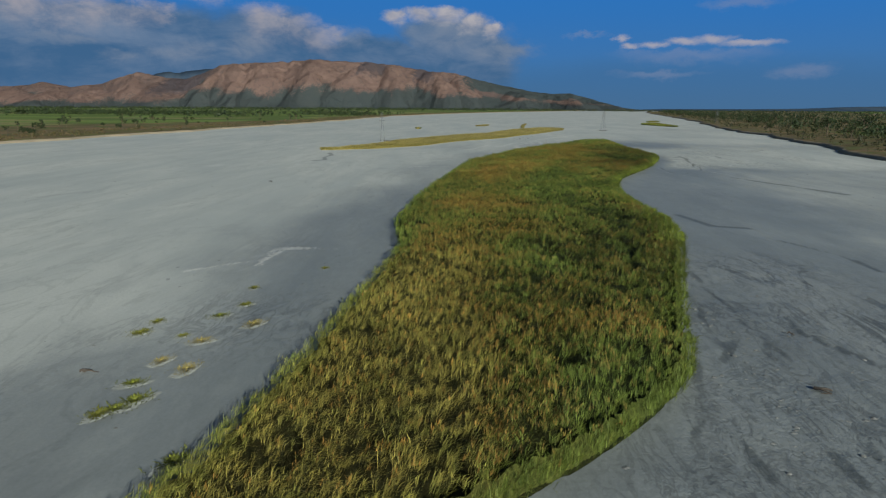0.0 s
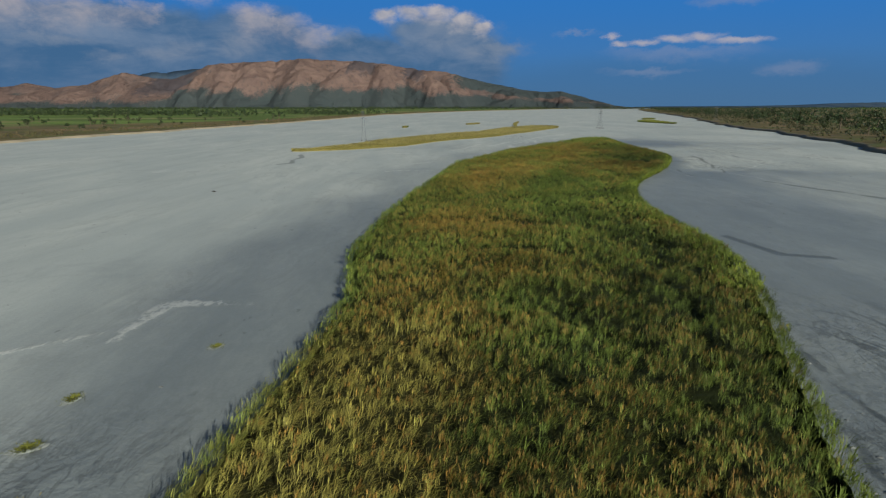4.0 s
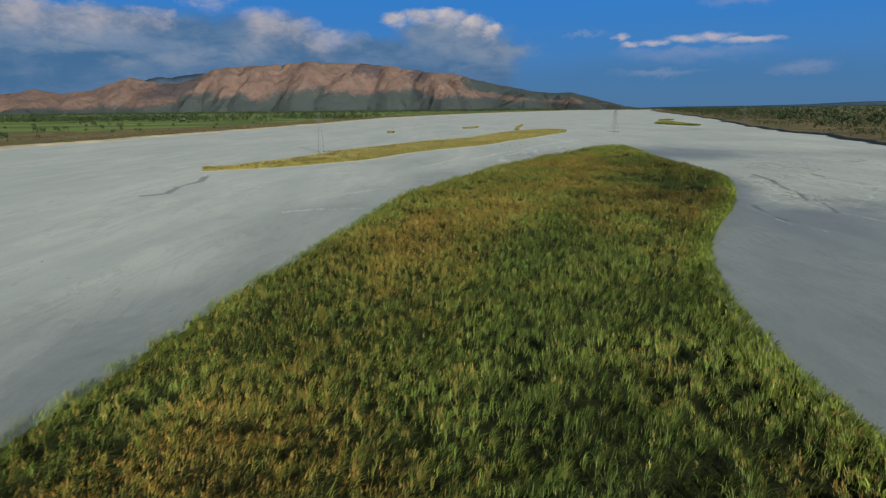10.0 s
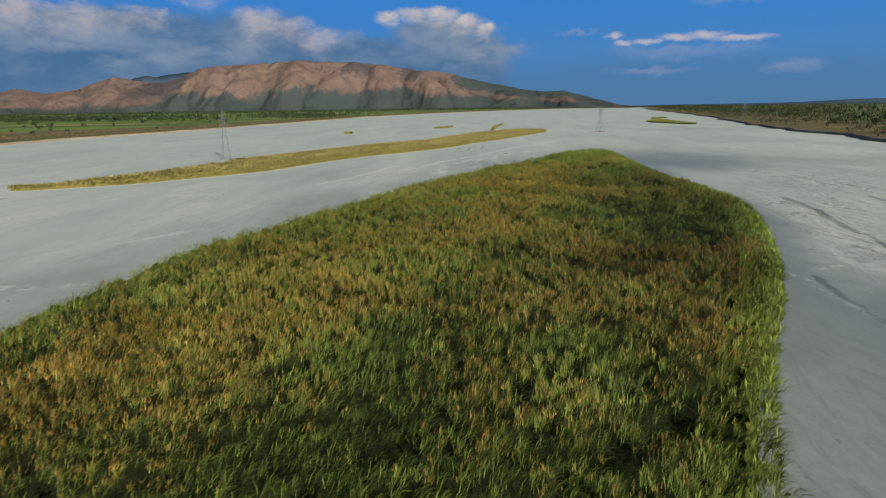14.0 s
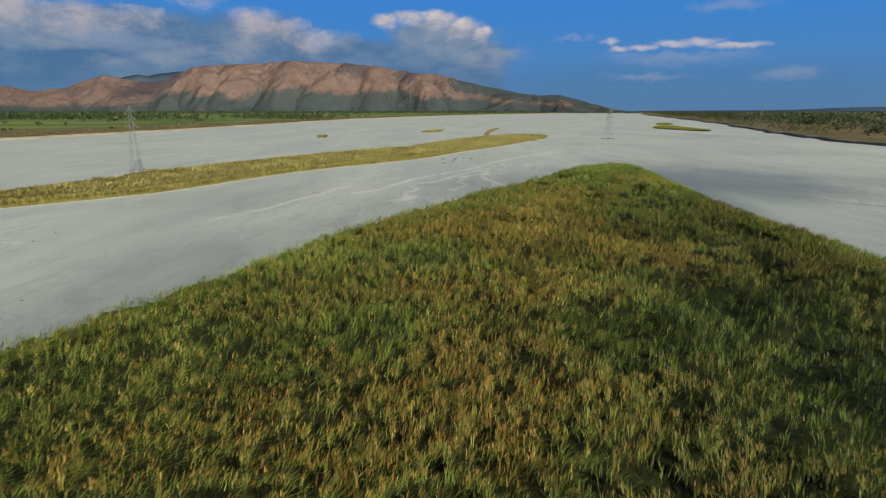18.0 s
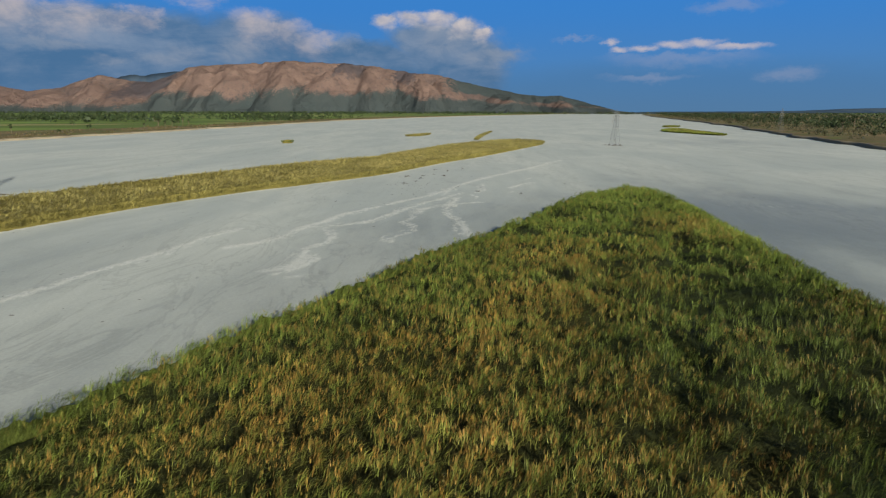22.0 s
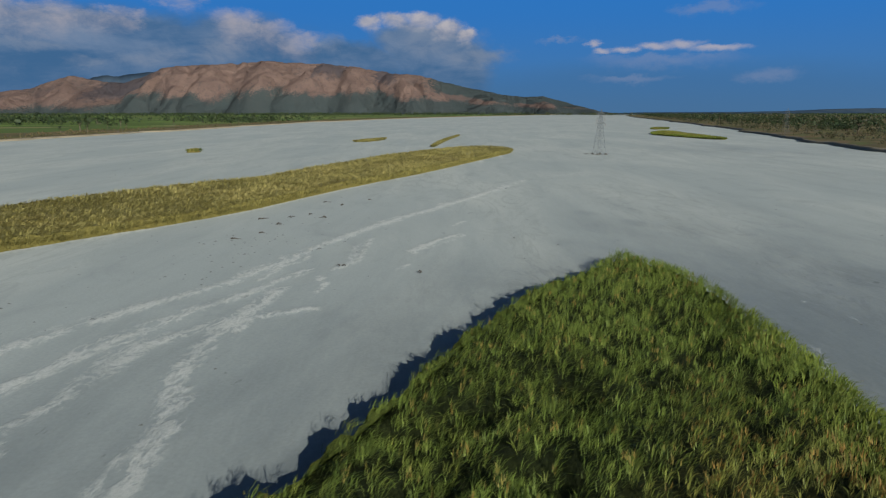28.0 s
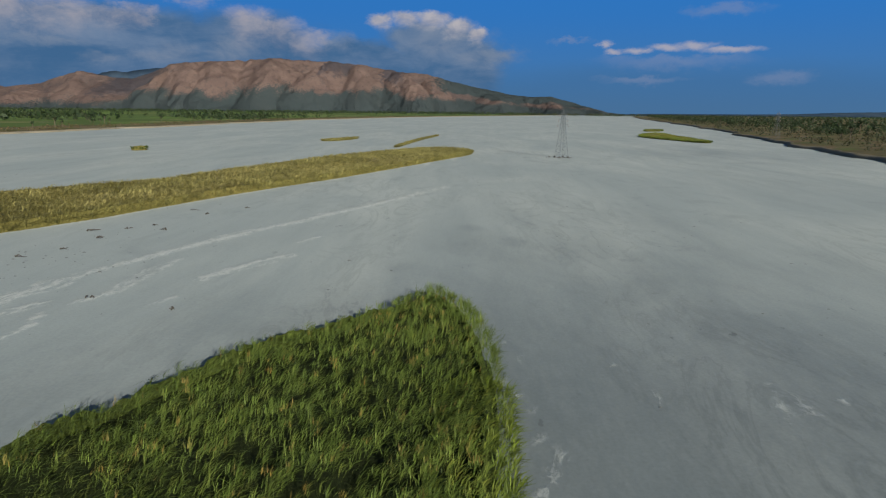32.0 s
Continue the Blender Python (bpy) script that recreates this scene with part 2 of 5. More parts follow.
runnel = g.step(g.math("ADD", g.attr("scour"), g.math("MULTIPLY", g.math("SUBTRACT", crust, 0.5), 1.2)), 0.28, 0.70, 0.0, 0.72)
c = g.mix(runnel, c, g.mix(1.0, c, (0.40, 0.41, 0.41), "MULTIPLY"))
# real damp and painted-in dimming both darken the silt here
soak_shade = g.math("ADD", wet_shade, g.math("MULTIPLY", g.math("SUBTRACT", g.noise(co, 0.06, 6.0, 0.66, squash=(1.0, 0.5, 1), turn=FLOW, warp=0.8), 0.5), 0.5))
soak_shade = g.math("MULTIPLY", g.step(soak_shade, 0.1, 0.95, 0.0, 0.88), g.math("SUBTRACT", 1.0, g.math("MULTIPLY", silt, 0.5)))
c = g.mix(soak_shade, c, g.mix(1.0, c, (0.43, 0.45, 0.475), "MULTIPLY"))
h = g.math("ADD", g.math("MULTIPLY", ripple, 0.5), g.math("SUBTRACT", g.math("MULTIPLY", grain, 0.2), g.math("MULTIPLY", crease, g.math("MULTIPLY", rough_zone, 0.12))))
h = g.math("ADD", h, g.math("MULTIPLY", g.math("MULTIPLY", crumb, silt), 0.9))
h = g.math("ADD", h, g.math("MULTIPLY", g.math("MULTIPLY", g.noise(co, 1.2, 6.0, 0.7, turn=35), rough_zone), 3.0))
finish(g, c, g.step(wet_shade, 0.1, 0.8, 0.85, 0.5), h, 0.35, 0.18)

M_LAND, g = material("river_land")
co = g.place()
inland = g.attr("inland")
n1 = g.noise(co, 0.018, 5.0, 0.6)
n2 = g.noise(co, 0.12, 6.0, 0.65)
plots = g.node("ShaderNodeTexVoronoi", {"Vector": g.node("ShaderNodeMapping", {"Vector": co, "Scale": (0.006, 0.014, 1.0), "Rotation": (0, 0, radians(8))}).outputs[0], "Scale": 1.0})
plots.distance = "CHEBYCHEV"
tone = g.node("ShaderNodeSeparateColor", {0: plots.outputs["Color"]}).outputs[0]
field = g.mix(g.step(tone, 0.2, 0.8), (0.090, 0.126, 0.034), (0.140, 0.200, 0.048))
field = g.mix(g.step(tone, 0.86, 0.90), field, (0.22, 0.20, 0.09))
field = g.mix(g.step(n2, 0.5, 0.75, 0.0, 0.5), field, (0.05, 0.085, 0.025))
scrub = g.mix(g.step(n2, 0.35, 0.65), (0.135, 0.104, 0.052), (0.078, 0.076, 0.034))
scrub = g.mix(g.step(n1, 0.45, 0.60), scrub, (0.175, 0.125, 0.068))
scrub = g.mix(g.step(g.noise(co, 0.045, 5.0, 0.65), 0.50, 0.62), scrub, (0.105, 0.118, 0.040))
rim = g.math("ADD", inland, g.math("MULTIPLY", g.math("SUBTRACT", n1, 0.5), 90.0))
c = g.mix(g.step(rim, g.attr("margin"), g.math("ADD", g.attr("margin"), 14.0)), scrub, field)
c = g.mix(g.step(g.math("ADD", inland, g.math("MULTIPLY", n2, 5.0)), 4.0, 7.0), (0.28, 0.235, 0.165), c)
finish(g, c, 0.95, n2, 0.5, 0.8, spec=0.1)

M_HILL, g = material("dry_hillside")
co = g.place()
n1 = g.noise(co, 0.006, 6.0, 0.62)
n2 = g.noise(co, 0.03, 6.0, 0.68)
stipple = g.noise(co, 0.11, 5.0, 0.75)
c = g.mix(g.step(n1, 0.35, 0.65), (0.176, 0.113, 0.095), (0.234, 0.150, 0.121))
c = g.mix(g.step(n2, 0.5, 0.7, 0.0, 0.7), c, (0.10, 0.075, 0.066))
east = g.node("ShaderNodeSeparateXYZ", {0: co}).outputs[0]
crest = g.attr("crest")
# upper right slope darkened in place of shade, with the colour of the woods
shaded_shoulder = g.math("MULTIPLY", g.step(g.math("ADD", east, g.math("MULTIPLY", n2, 500.0)), 180.0, 420.0), g.step(g.math("ADD", crest, g.math("MULTIPLY", n1, 0.7)), 0.86, 1.12))
lobes = g.noise(co, 0.0042, 4.0, 0.55, squash=(1, 0.3, 1))
belt = g.math("ADD", g.math("SUBTRACT", g.math("MULTIPLY", lobes, 0.95), crest), g.math("MULTIPLY", g.math("SUBTRACT", stipple, 0.5), 0.60))
belt = g.math("SUBTRACT", belt, g.step(east, -2400.0, -1400.0, 0.16, 0.02))
# woods in the gullies; their dark stands in for shade there as well
woods = g.math("ADD", g.math("SUBTRACT", g.attr("gully"), 0.76), g.math("ADD", g.math("MULTIPLY", g.math("SUBTRACT", n1, 0.5), 0.9), g.math("MULTIPLY", g.math("SUBTRACT", stipple, 0.5), 0.5)))
green = g.math("MAXIMUM", g.math("MAXIMUM", belt, g.math("MULTIPLY", shaded_shoulder, 0.3)), woods)
# relief shade of the gullies, mixed into the slope colour
gully_shade = g.step(g.math("ADD", g.attr("gully"), g.math("MULTIPLY", g.math("SUBTRACT", n2, 0.5), 0.6)), 0.34, 0.66)
c = g.mix(g.math("MULTIPLY", gully_shade, 0.40), c, (0.074, 0.060, 0.062))
c = g.mix(g.step(stipple, 0.56, 0.68, 0.0, 0.55), c, (0.056, 0.052, 0.052))
c = g.mix(g.step(stipple, 0.44, 0.34, 0.0, 0.35), c, (0.21, 0.155, 0.13))
# three dark patches that paint cloud shadow into the hillside colour
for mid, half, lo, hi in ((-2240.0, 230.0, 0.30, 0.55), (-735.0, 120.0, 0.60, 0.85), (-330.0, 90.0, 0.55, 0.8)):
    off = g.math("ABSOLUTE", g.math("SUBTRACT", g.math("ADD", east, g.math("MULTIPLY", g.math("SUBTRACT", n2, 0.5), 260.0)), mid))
    cloud_shade = g.math("MULTIPLY", g.step(off, half, half * 0.6), g.step(g.math("ADD", crest, g.math("MULTIPLY", g.math("SUBTRACT", n2, 0.5), 0.5)), lo, hi))
    c = g.mix(g.math("MULTIPLY", cloud_shade, 0.72), c, (0.062, 0.056, 0.068))
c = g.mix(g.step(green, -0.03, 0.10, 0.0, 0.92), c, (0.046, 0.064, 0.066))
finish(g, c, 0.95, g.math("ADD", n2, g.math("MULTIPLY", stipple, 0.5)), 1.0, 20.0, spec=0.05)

# the blue of distance haze is put into the far hills' base colour
M_FAR, g = material("hazy_far_hills")
co = g.place()
c = g.mix(g.step(g.noise(co, 0.008, 5.0), 0.4, 0.6), (0.036, 0.058, 0.092), (0.05, 0.072, 0.10))
finish(g, c, 0.95, spec=0.0)


def leaf_material(name, fresh, dry, dark, glow=0.08, tangle=0.0, toned=False):
    m, g = material(name)
    co = g.place()
    rnd = g.node("ShaderNodeNewGeometry").outputs["Random Per Island"]
    n = g.noise(co, 0.35, 4.0, 0.6)
    c = g.mix(g.math("MAXIMUM", g.attr("dry"), 0.0), fresh, dry)
    # dryness below zero darkens the leaf, which also carries the east belt's painted shade
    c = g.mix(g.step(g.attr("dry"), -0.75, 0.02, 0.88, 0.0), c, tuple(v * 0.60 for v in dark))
    c = g.mix(g.step(n, 0.45, 0.7, 0.0, 0.45), c, dark)
    c = g.mix(rnd, g.mix(1.0, c, (0.62, 0.63, 0.62), "MULTIPLY"), g.mix(1.0, c, (1.22, 1.20, 1.16), "MULTIPLY"))
    if toned:
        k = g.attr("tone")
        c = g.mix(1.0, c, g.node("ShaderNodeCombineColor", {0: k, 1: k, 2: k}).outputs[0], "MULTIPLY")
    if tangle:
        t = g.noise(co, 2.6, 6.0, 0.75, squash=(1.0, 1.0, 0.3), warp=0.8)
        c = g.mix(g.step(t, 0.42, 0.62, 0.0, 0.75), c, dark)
        finish(g, c, 0.8, t, tangle, 0.5, spec=0.1)
    else:
        finish(g, c, 0.6, glow=glow, spec=0.25)
    return m


M_LEAF = leaf_material("reed_leaf", (0.150, 0.200, 0.034), (0.280, 0.238, 0.054), (0.095, 0.138, 0.025), toned=True)
M_PLUME = leaf_material("reed_plume", (0.218, 0.198, 0.045), (0.310, 0.182, 0.040), (0.190, 0.152, 0.035), 0.2, toned=True)
M_TAN = leaf_material("dry_reed_leaf", (0.315, 0.280, 0.088), (0.42, 0.350, 0.125), (0.275, 0.245, 0.076), toned=True)
# undergrowth colour kept this dark to paint the shade in the reed gaps
M_MAT = leaf_material("shaded_reed_undergrowth", (0.036, 0.046, 0.013), (0.070, 0.056, 0.018), (0.022, 0.030, 0.010), 0.0, 1.2)
M_EDGE = leaf_material("reed_shadow_wall", (0.100, 0.125, 0.026), (0.16, 0.135, 0.04), (0.060, 0.080, 0.018), 0.0, 1.2)
M_TANMAT = leaf_material("dry_reed_undergrowth", (0.21, 0.185, 0.050), (0.28, 0.225, 0.07), (0.15, 0.13, 0.036), 0.0, 1.2)
M_FRESH = leaf_material("fresh_grass", (0.20, 0.255, 0.035), (0.30, 0.25, 0.06), (0.15, 0.20, 0.03), toned=True)
M_TREE = leaf_material("tree_leaf", (0.036, 0.058, 0.022), (0.085, 0.080, 0.032), (0.025, 0.040, 0.019), 0.2)
M_BRUSH = leaf_material("brush_leaf", (0.040, 0.054, 0.024), (0.105, 0.086, 0.040), (0.028, 0.036, 0.018), 0.15)


M_SCRUB = leaf_material("scrub_leaf", (0.10, 0.095, 0.035), (0.17, 0.115, 0.06), (0.07, 0.065, 0.03), 0.15)


def plain(name, a, b, scale, rough=0.8, metal=0.0, bump=0.3):
    m, g = material(name)
    co = g.place()
    n = g.noise(co, scale, 6.0, 0.65)
    c = g.mix(g.step(n, 0.35, 0.65), a, b)
    finish(g, c, rough, n, bump, 0.05, metal)
    return m


M_BARK = plain("bark", (0.10, 0.075, 0.05), (0.17, 0.13, 0.09), 3.0, 0.9)
M_WOOD = plain("wet_driftwood", (0.05, 0.042, 0.035), (0.11, 0.09, 0.07), 5.0, 0.8)
M_STEEL = plain("galvanised_steel", (0.10, 0.108, 0.112), (0.16, 0.168, 0.172), 4.0, 0.65, 0.3, 0.1)
M_CONC = plain("footing_concrete", (0.10, 0.098, 0.09), (0.16, 0.155, 0.145), 3.0, 0.9)
M_GLASS = plain("insulator_porcelain", (0.20, 0.13, 0.09), (0.26, 0.17, 0.12), 8.0, 0.3)
M_CLOD = plain("mud_clod", (0.13, 0.135, 0.13), (0.22, 0.225, 0.215), 4.0, 0.9)
M_MOUND = plain("damp_silt", (0.25, 0.265, 0.245), (0.33, 0.345, 0.32), 0.8, 0.9)


# ---- helpers for shapes ----
def sheet(name, verts, faces, mat, smooth=False, **floats):
    """A mesh from arrays; faces of one size. floats: values for each vertex, by name."""
    verts, faces = np.asarray(verts, dtype=np.float32), np.asarray(faces, dtype=np.int32)
    me = bpy.data.meshes.new(name)
    k = faces.shape[1]
    me.vertices.add(len(verts))
    me.vertices.foreach_set("co", verts.ravel())
    me.loops.add(faces.size)
    me.loops.foreach_set("vertex_index", faces.ravel())
    me.polygons.add(len(faces))
    me.polygons.foreach_set("loop_start", np.arange(0, faces.size, k, dtype=np.int32))
    me.polygons.foreach_set("loop_total", np.full(len(faces), k, dtype=np.int32))
    me.update(calc_edges=True)
    if smooth:
        me.polygons.foreach_set("use_smooth", np.ones(len(faces), dtype=bool))
    for key, values in floats.items():
        a = me.attributes.new(key, "FLOAT", "POINT")
        a.data.foreach_set("value", np.asarray(values, dtype=np.float32))
    me.materials.append(mat)
    return me


def part(name, bm, mat, parent=None, label=""):
    me = bpy.data.meshes.new(name)
    bm.normal_update()
    bm.to_mesh(me)
    bm.free()
    me.materials.append(mat)
    ob = new(name, me)
    ob.parent = parent
    return tagged(ob, label)


def lattice(ix, iy, seed):
    h = (ix.astype(np.int64) * 374761393 + iy.astype(np.int64) * 668265263 + seed * 982451653) & 0xFFFFFFFF
    h = ((h ^ (h >> 13)) * 1274126177) & 0xFFFFFFFF
    return ((h ^ (h >> 16)) & 0xFFFF) / 65535.0


def rough_field(x, y, size, seed=0):
    """Smooth random values from 0 to 1 over the plan, with features of that size in metres."""
    u, v = np.asarray(x) / size, np.asarray(y) / size
    iu, iv = np.floor(u), np.floor(v)
    fu, fv = u - iu, v - iv
    fu, fv = fu * fu * (3 - 2 * fu), fv * fv * (3 - 2 * fv)
    a, b = lattice(iu, iv, seed), lattice(iu + 1, iv, seed)
    c, d = lattice(iu, iv + 1, seed), lattice(iu + 1, iv + 1, seed)
    return (a * (1 - fu) + b * fu) * (1 - fv) + (c * (1 - fu) + d * fu) * fv


def fractal(x, y, size, seed=0, levels=4):
    total, weight = 0.0, 0.0
    for k in range(levels):
        total = total + rough_field(x, y, size / 2 ** k, seed + 17 * k) * 0.55 ** k
        weight += 0.55 ** k
    return total / weight


def rounded(points, steps=5):
    """A closed smooth line through corner points (Catmull-Rom)."""
    p = np.array(points, dtype=float)
    out = []
    for i in range(len(p)):
        a, b, c, d = p[i - 1], p[i], p[(i + 1) % len(p)], p[(i + 2) % len(p)]
        for s in range(steps):
            t = s / steps
            out.append(0.5 * (2 * b + (c - a) * t + (2 * a - 5 * b + 4 * c - d) * t * t + (3 * b - a - 3 * c + d) * t ** 3))
    return np.array(out)


def line_distance(x, y, line, closed=False):
    """Least distance in plan from points to a line of points."""
    best = np.full(np.shape(x), 1e9)
    n = len(line)
    for i in range(n if closed else n - 1):
        a, b = line[i], line[(i + 1) % n]
        d = (b[0] - a[0], b[1] - a[1])
        t = np.clip(((x - a[0]) * d[0] + (y - a[1]) * d[1]) / (d[0] ** 2 + d[1] ** 2 + 1e-9), 0, 1)
        best = np.minimum(best, np.hypot(x - a[0] - t * d[0], y - a[1] - t * d[1]))
    return best


def inside(x, y, line):
    hit = np.zeros(np.shape(x), dtype=bool)
    n = len(line)
    for i in range(n):
        (x0, y0), (x1, y1) = line[i], line[(i + 1) % n]
        if y0 == y1:
            continue
        cross = (y0 > y) != (y1 > y)
        hit ^= cross & (x < (x1 - x0) * (y - y0) / (y1 - y0) + x0)
    return hit


# ---- the plan: shores of the islands and banks ----
WEST_SHORE = [(-14, 14), (-19, 24), (-17, 34), (-14.5, 50), (-12.5, 70), (-10.5, 92), (-13.5, 112), (-12.8, 130), (-11.5, 150), (-7, 186), (-3.7, 206), (-0.2, 236), (6.8, 260), (16.9, 283.6), (26, 307.6), (39.8, 335.2), (51.6, 356.6), (62.4, 374.6), (74.2, 396.6), (87.4, 412.8)]
EAST_SHORE = [(93, 417), (96.5, 409), (97.5, 396), (96, 376), (93, 345), (91.5, 318), (92.5, 300), (91, 280), (83, 256), (72, 231), (58, 206), (48.5, 184), (43, 160), (42, 140), (42, 120), (38, 99), (31, 79), (24.5, 60), (20, 47), (10, 35.5), (0, 27), (-7, 17)]
ISLAND = rounded(WEST_SHORE + EAST_SHORE)
SECOND = rounded([(-79, 315), (-58, 324), (-38, 343), (-25, 360), (-13, 390), (3, 418), (17, 437), (30, 456), (45, 492), (66, 535), (85, 580), (100, 616), (104, 634), (98, 652), (82, 652), (64, 628), (46, 592), (29, 545), (18, 512), (0, 487), (-15, 460), (-31, 428), (-46, 396), (-54, 362), (-67, 328)])
WEST_BANK = [(-330, -2500), (-310, 0), (-290, 300), (-258, 520), (-222, 720), (-205, 950), (-180, 1400), (-60, 1950), (100, 2450), (420, 3200), (900, 4350)]
EAST_BANK = [(150, -2500), (172, 0), (200, 300), (246, 487), (284, 640), (322, 775), (395, 1028), (490, 1400), (590, 1800), (710, 2300), (960, 3200), (1450, 4350)]

# pale silt braids between the islands
SILT = [
    ([(18.9, 358.2), (22.2, 361.3), (24.6, 365.3), (26.2, 373.6), (28.3, 379.3), (30.1, 385.8), (34.7, 393.6), (39.6, 401.8), (45.8, 410.2), (52.7, 431), (64.2, 455.6), (76.3, 476.9), (93.5, 511.2)], 1.5),
    ([(26.2, 373.6), (31.9, 375.3), (36.1, 378.5), (38.5, 385.2), (41.4, 392.8), (48.3, 405.3), (53.4, 415.9)], 0.9),
    ([(28.6, 345.8), (31.1, 347.6), (31.4, 350.1), (30.9, 354.6), (31.2, 358.2), (32.7, 362.4), (32.2, 366.4), (29.6, 373)], 1.1)]
SILT += [
    ([(29.8, 344.2), (31.2, 345.3), (31.9, 347.6), (32.8, 350.6), (32.5, 354.1)], 0.7),
    ([(31.1, 342.7), (32.3, 343.3), (33.6, 344)], 0.6),
    ([(41.8, 361.9), (41.4, 365), (43.9, 368.5), (44.6, 373.5), (41.7, 378), (43.6, 381.9), (44.1, 391.1), (49.1, 396.8), (57.6, 401.2)], 0.7),
    ([(54.2, 366.2), (53.3, 374.9), (51.3, 382.2), (49.3, 391.3), (50.7, 398.8), (51.8, 407.9)], 0.9)]
SILT += [
    ([(48.9, 411.2), (49.8, 414.4), (48.3, 423)], 0.8),
    ([(55.8, 406.4), (56.5, 408.4), (55.3, 412.8)], 0.6),
    ([(56.6, 416.2), (58, 419), (58, 425.5), (58.8, 433.5)], 0.7),
    ([(64.2, 415.5), (65.3, 418.2)], 0.5),
    ([(65.1, 424.5), (67.4, 429.5), (72.9, 436.9)], 0.7),
    ([(71.8, 443.8), (73.8, 448.6)], 0.6),
    ([(-56.5, 241.1), (-53.6, 247.4)], 0.8),
    ([(-22.9, 228.7), (-16.3, 232.6), (-6.2, 234)], 0.6),
    ([(-14.8, 254.6), (-6.4, 266.8)], 0.6),
    ([(-31.9, 305.6), (-19.9, 304.6)], 0.9),
    ([(0.1, 324), (5.9, 336.9), (15.5, 371.8)], 1.1),
    ([(-96.6, 290.9), (-88.3, 294.7)], 0.9),
    ([(-40.1, 79.2), (-33.7, 84.3)], 0.7),
    ([(-31.4, 82.8), (-30.5, 93.6), (-21, 94.1)], 0.6)]
# crusts and braids off the east shore
SILT_EAST = [
    ([(96.9, 410.5), (98.9, 407.2), (99.9, 402.5)], 0.5),
    ([(97.3, 401.5), (99, 397.8), (99.6, 395.4)], 0.6),
    ([(98, 391.3), (99.7, 392.6), (100.4, 390.2), (99.5, 388), (98.4, 386.1)], 0.6),
    ([(98.1, 390.1), (98.7, 388.5)], 0.5),
    ([(116.9, 399.8), (117.5, 398.1), (117.5, 395.7), (119.2, 396.1)], 0.7),
    ([(105.4, 404.3), (106.6, 402.6), (108, 401.6)], 0.5),
    ([(107.7, 399.7), (108.9, 395.9)], 0.5),
    ([(116.8, 398.9), (115.8, 394.9)], 0.5),
    ([(120.7, 398.1), (121, 397.3)], 0.6),
    ([(76.1, 236.9), (76.5, 228.3), (75.1, 217.9), (76.2, 212.2), (78.5, 208.4)], 0.9),
    ([(79.9, 239.1), (85.9, 241.3), (89.6, 252.4)], 0.9),
    ([(95.7, 274.3), (95.8, 262.2)], 0.7)]
SILT_EAST += [
    ([(-100, 226), (-104, 262), (-99, 303), (-90, 350), (-70, 420)], 2),
    ([(104, 285), (97, 266), (92, 250), (91, 232), (95, 210)], 1),
    ([(97, 231), (110, 246), (128, 268), (140, 300)], 0.9),
    ([(150, 330), (170, 300), (178, 270)], 1.3)]
RUSTY = [(53, 241, 7), (61, 231, 7), (45, 219, 6), (73, 244, 8), (44, 260, 8), (58, 214, 6), (10, 213, 6), (12, 204, 6), (20, 217, 6), (25, 227, 7), (3, 129, 6), (-2, 130, 6), (10, 131, 6), (14, 199, 9), (33, 137, 6), (29, 146, 6), (0, 135, 8), (9, 191, 10), (-4, 92, 6), (8, 100, 6), (22, 97, 6), (40, 133, 8), (4, 87, 8), (11, 61, 7), (14, 53, 6), (28, 88, 8), (46, 306, 7), (40, 280, 6), (49, 278, 6), (46, 266, 5), (63, 350, 7), (59, 328, 6)]
RUSTY += [(22, 84, 6), (15, 68, 7), (10, 58, 6), (16, 58, 6), (9, 47, 5), (53, 318, 7), (45, 308, 5), (53, 303, 7), (59, 312, 6), (48, 295, 5), (64, 306, 6), (58, 295, 6), (67, 294, 6), (50, 321, 5), (44, 314, 5), (84, 368, 8), (87, 368, 8), (88, 376, 8)]
LUSH = [(69, 259, 8), (74, 257, 8), (46, 212, 6), (31, 211, 6), (31, 200, 5), (18, 198, 6), (25, 157, 7), (28, 137, 6), (22, 189, 8), (31, 128, 6), (-10, 134, 6), (-10, 146, 6), (27, 144, 8), (9, 92, 6), (13, 88, 6), (24, 93, 6), (22, 96, 8), (44, 161, 12), (25, 187, 12), (12, 45, 6), (53, 270, 5), (53, 272, 5), (38, 294, 6), (35, 267, 5), (62, 270, 6), (70, 277, 6), (85, 391, 9), (74, 375, 8), (79, 331, 6)]
# dark scoured runnels
SCOUR = [
    ([(106.3, 293.7), (104.1, 278.3), (98.3, 258.5)], 0.8),
    ([(78.4, 235.8), (75.8, 222.1), (76.2, 217.3)], 0.6),
    ([(99.4, 258.4), (93.9, 242.5)], 0.6),
    ([(94.8, 238.5), (91, 225.9)], 0.6),
    ([(124.7, 295.6), (123.6, 286.7)], 0.7),
    ([(-66.8, 254), (-62.9, 258.4), (-66.1, 272), (-65.4, 282.7), (-70.6, 302.6)], 1.3)]
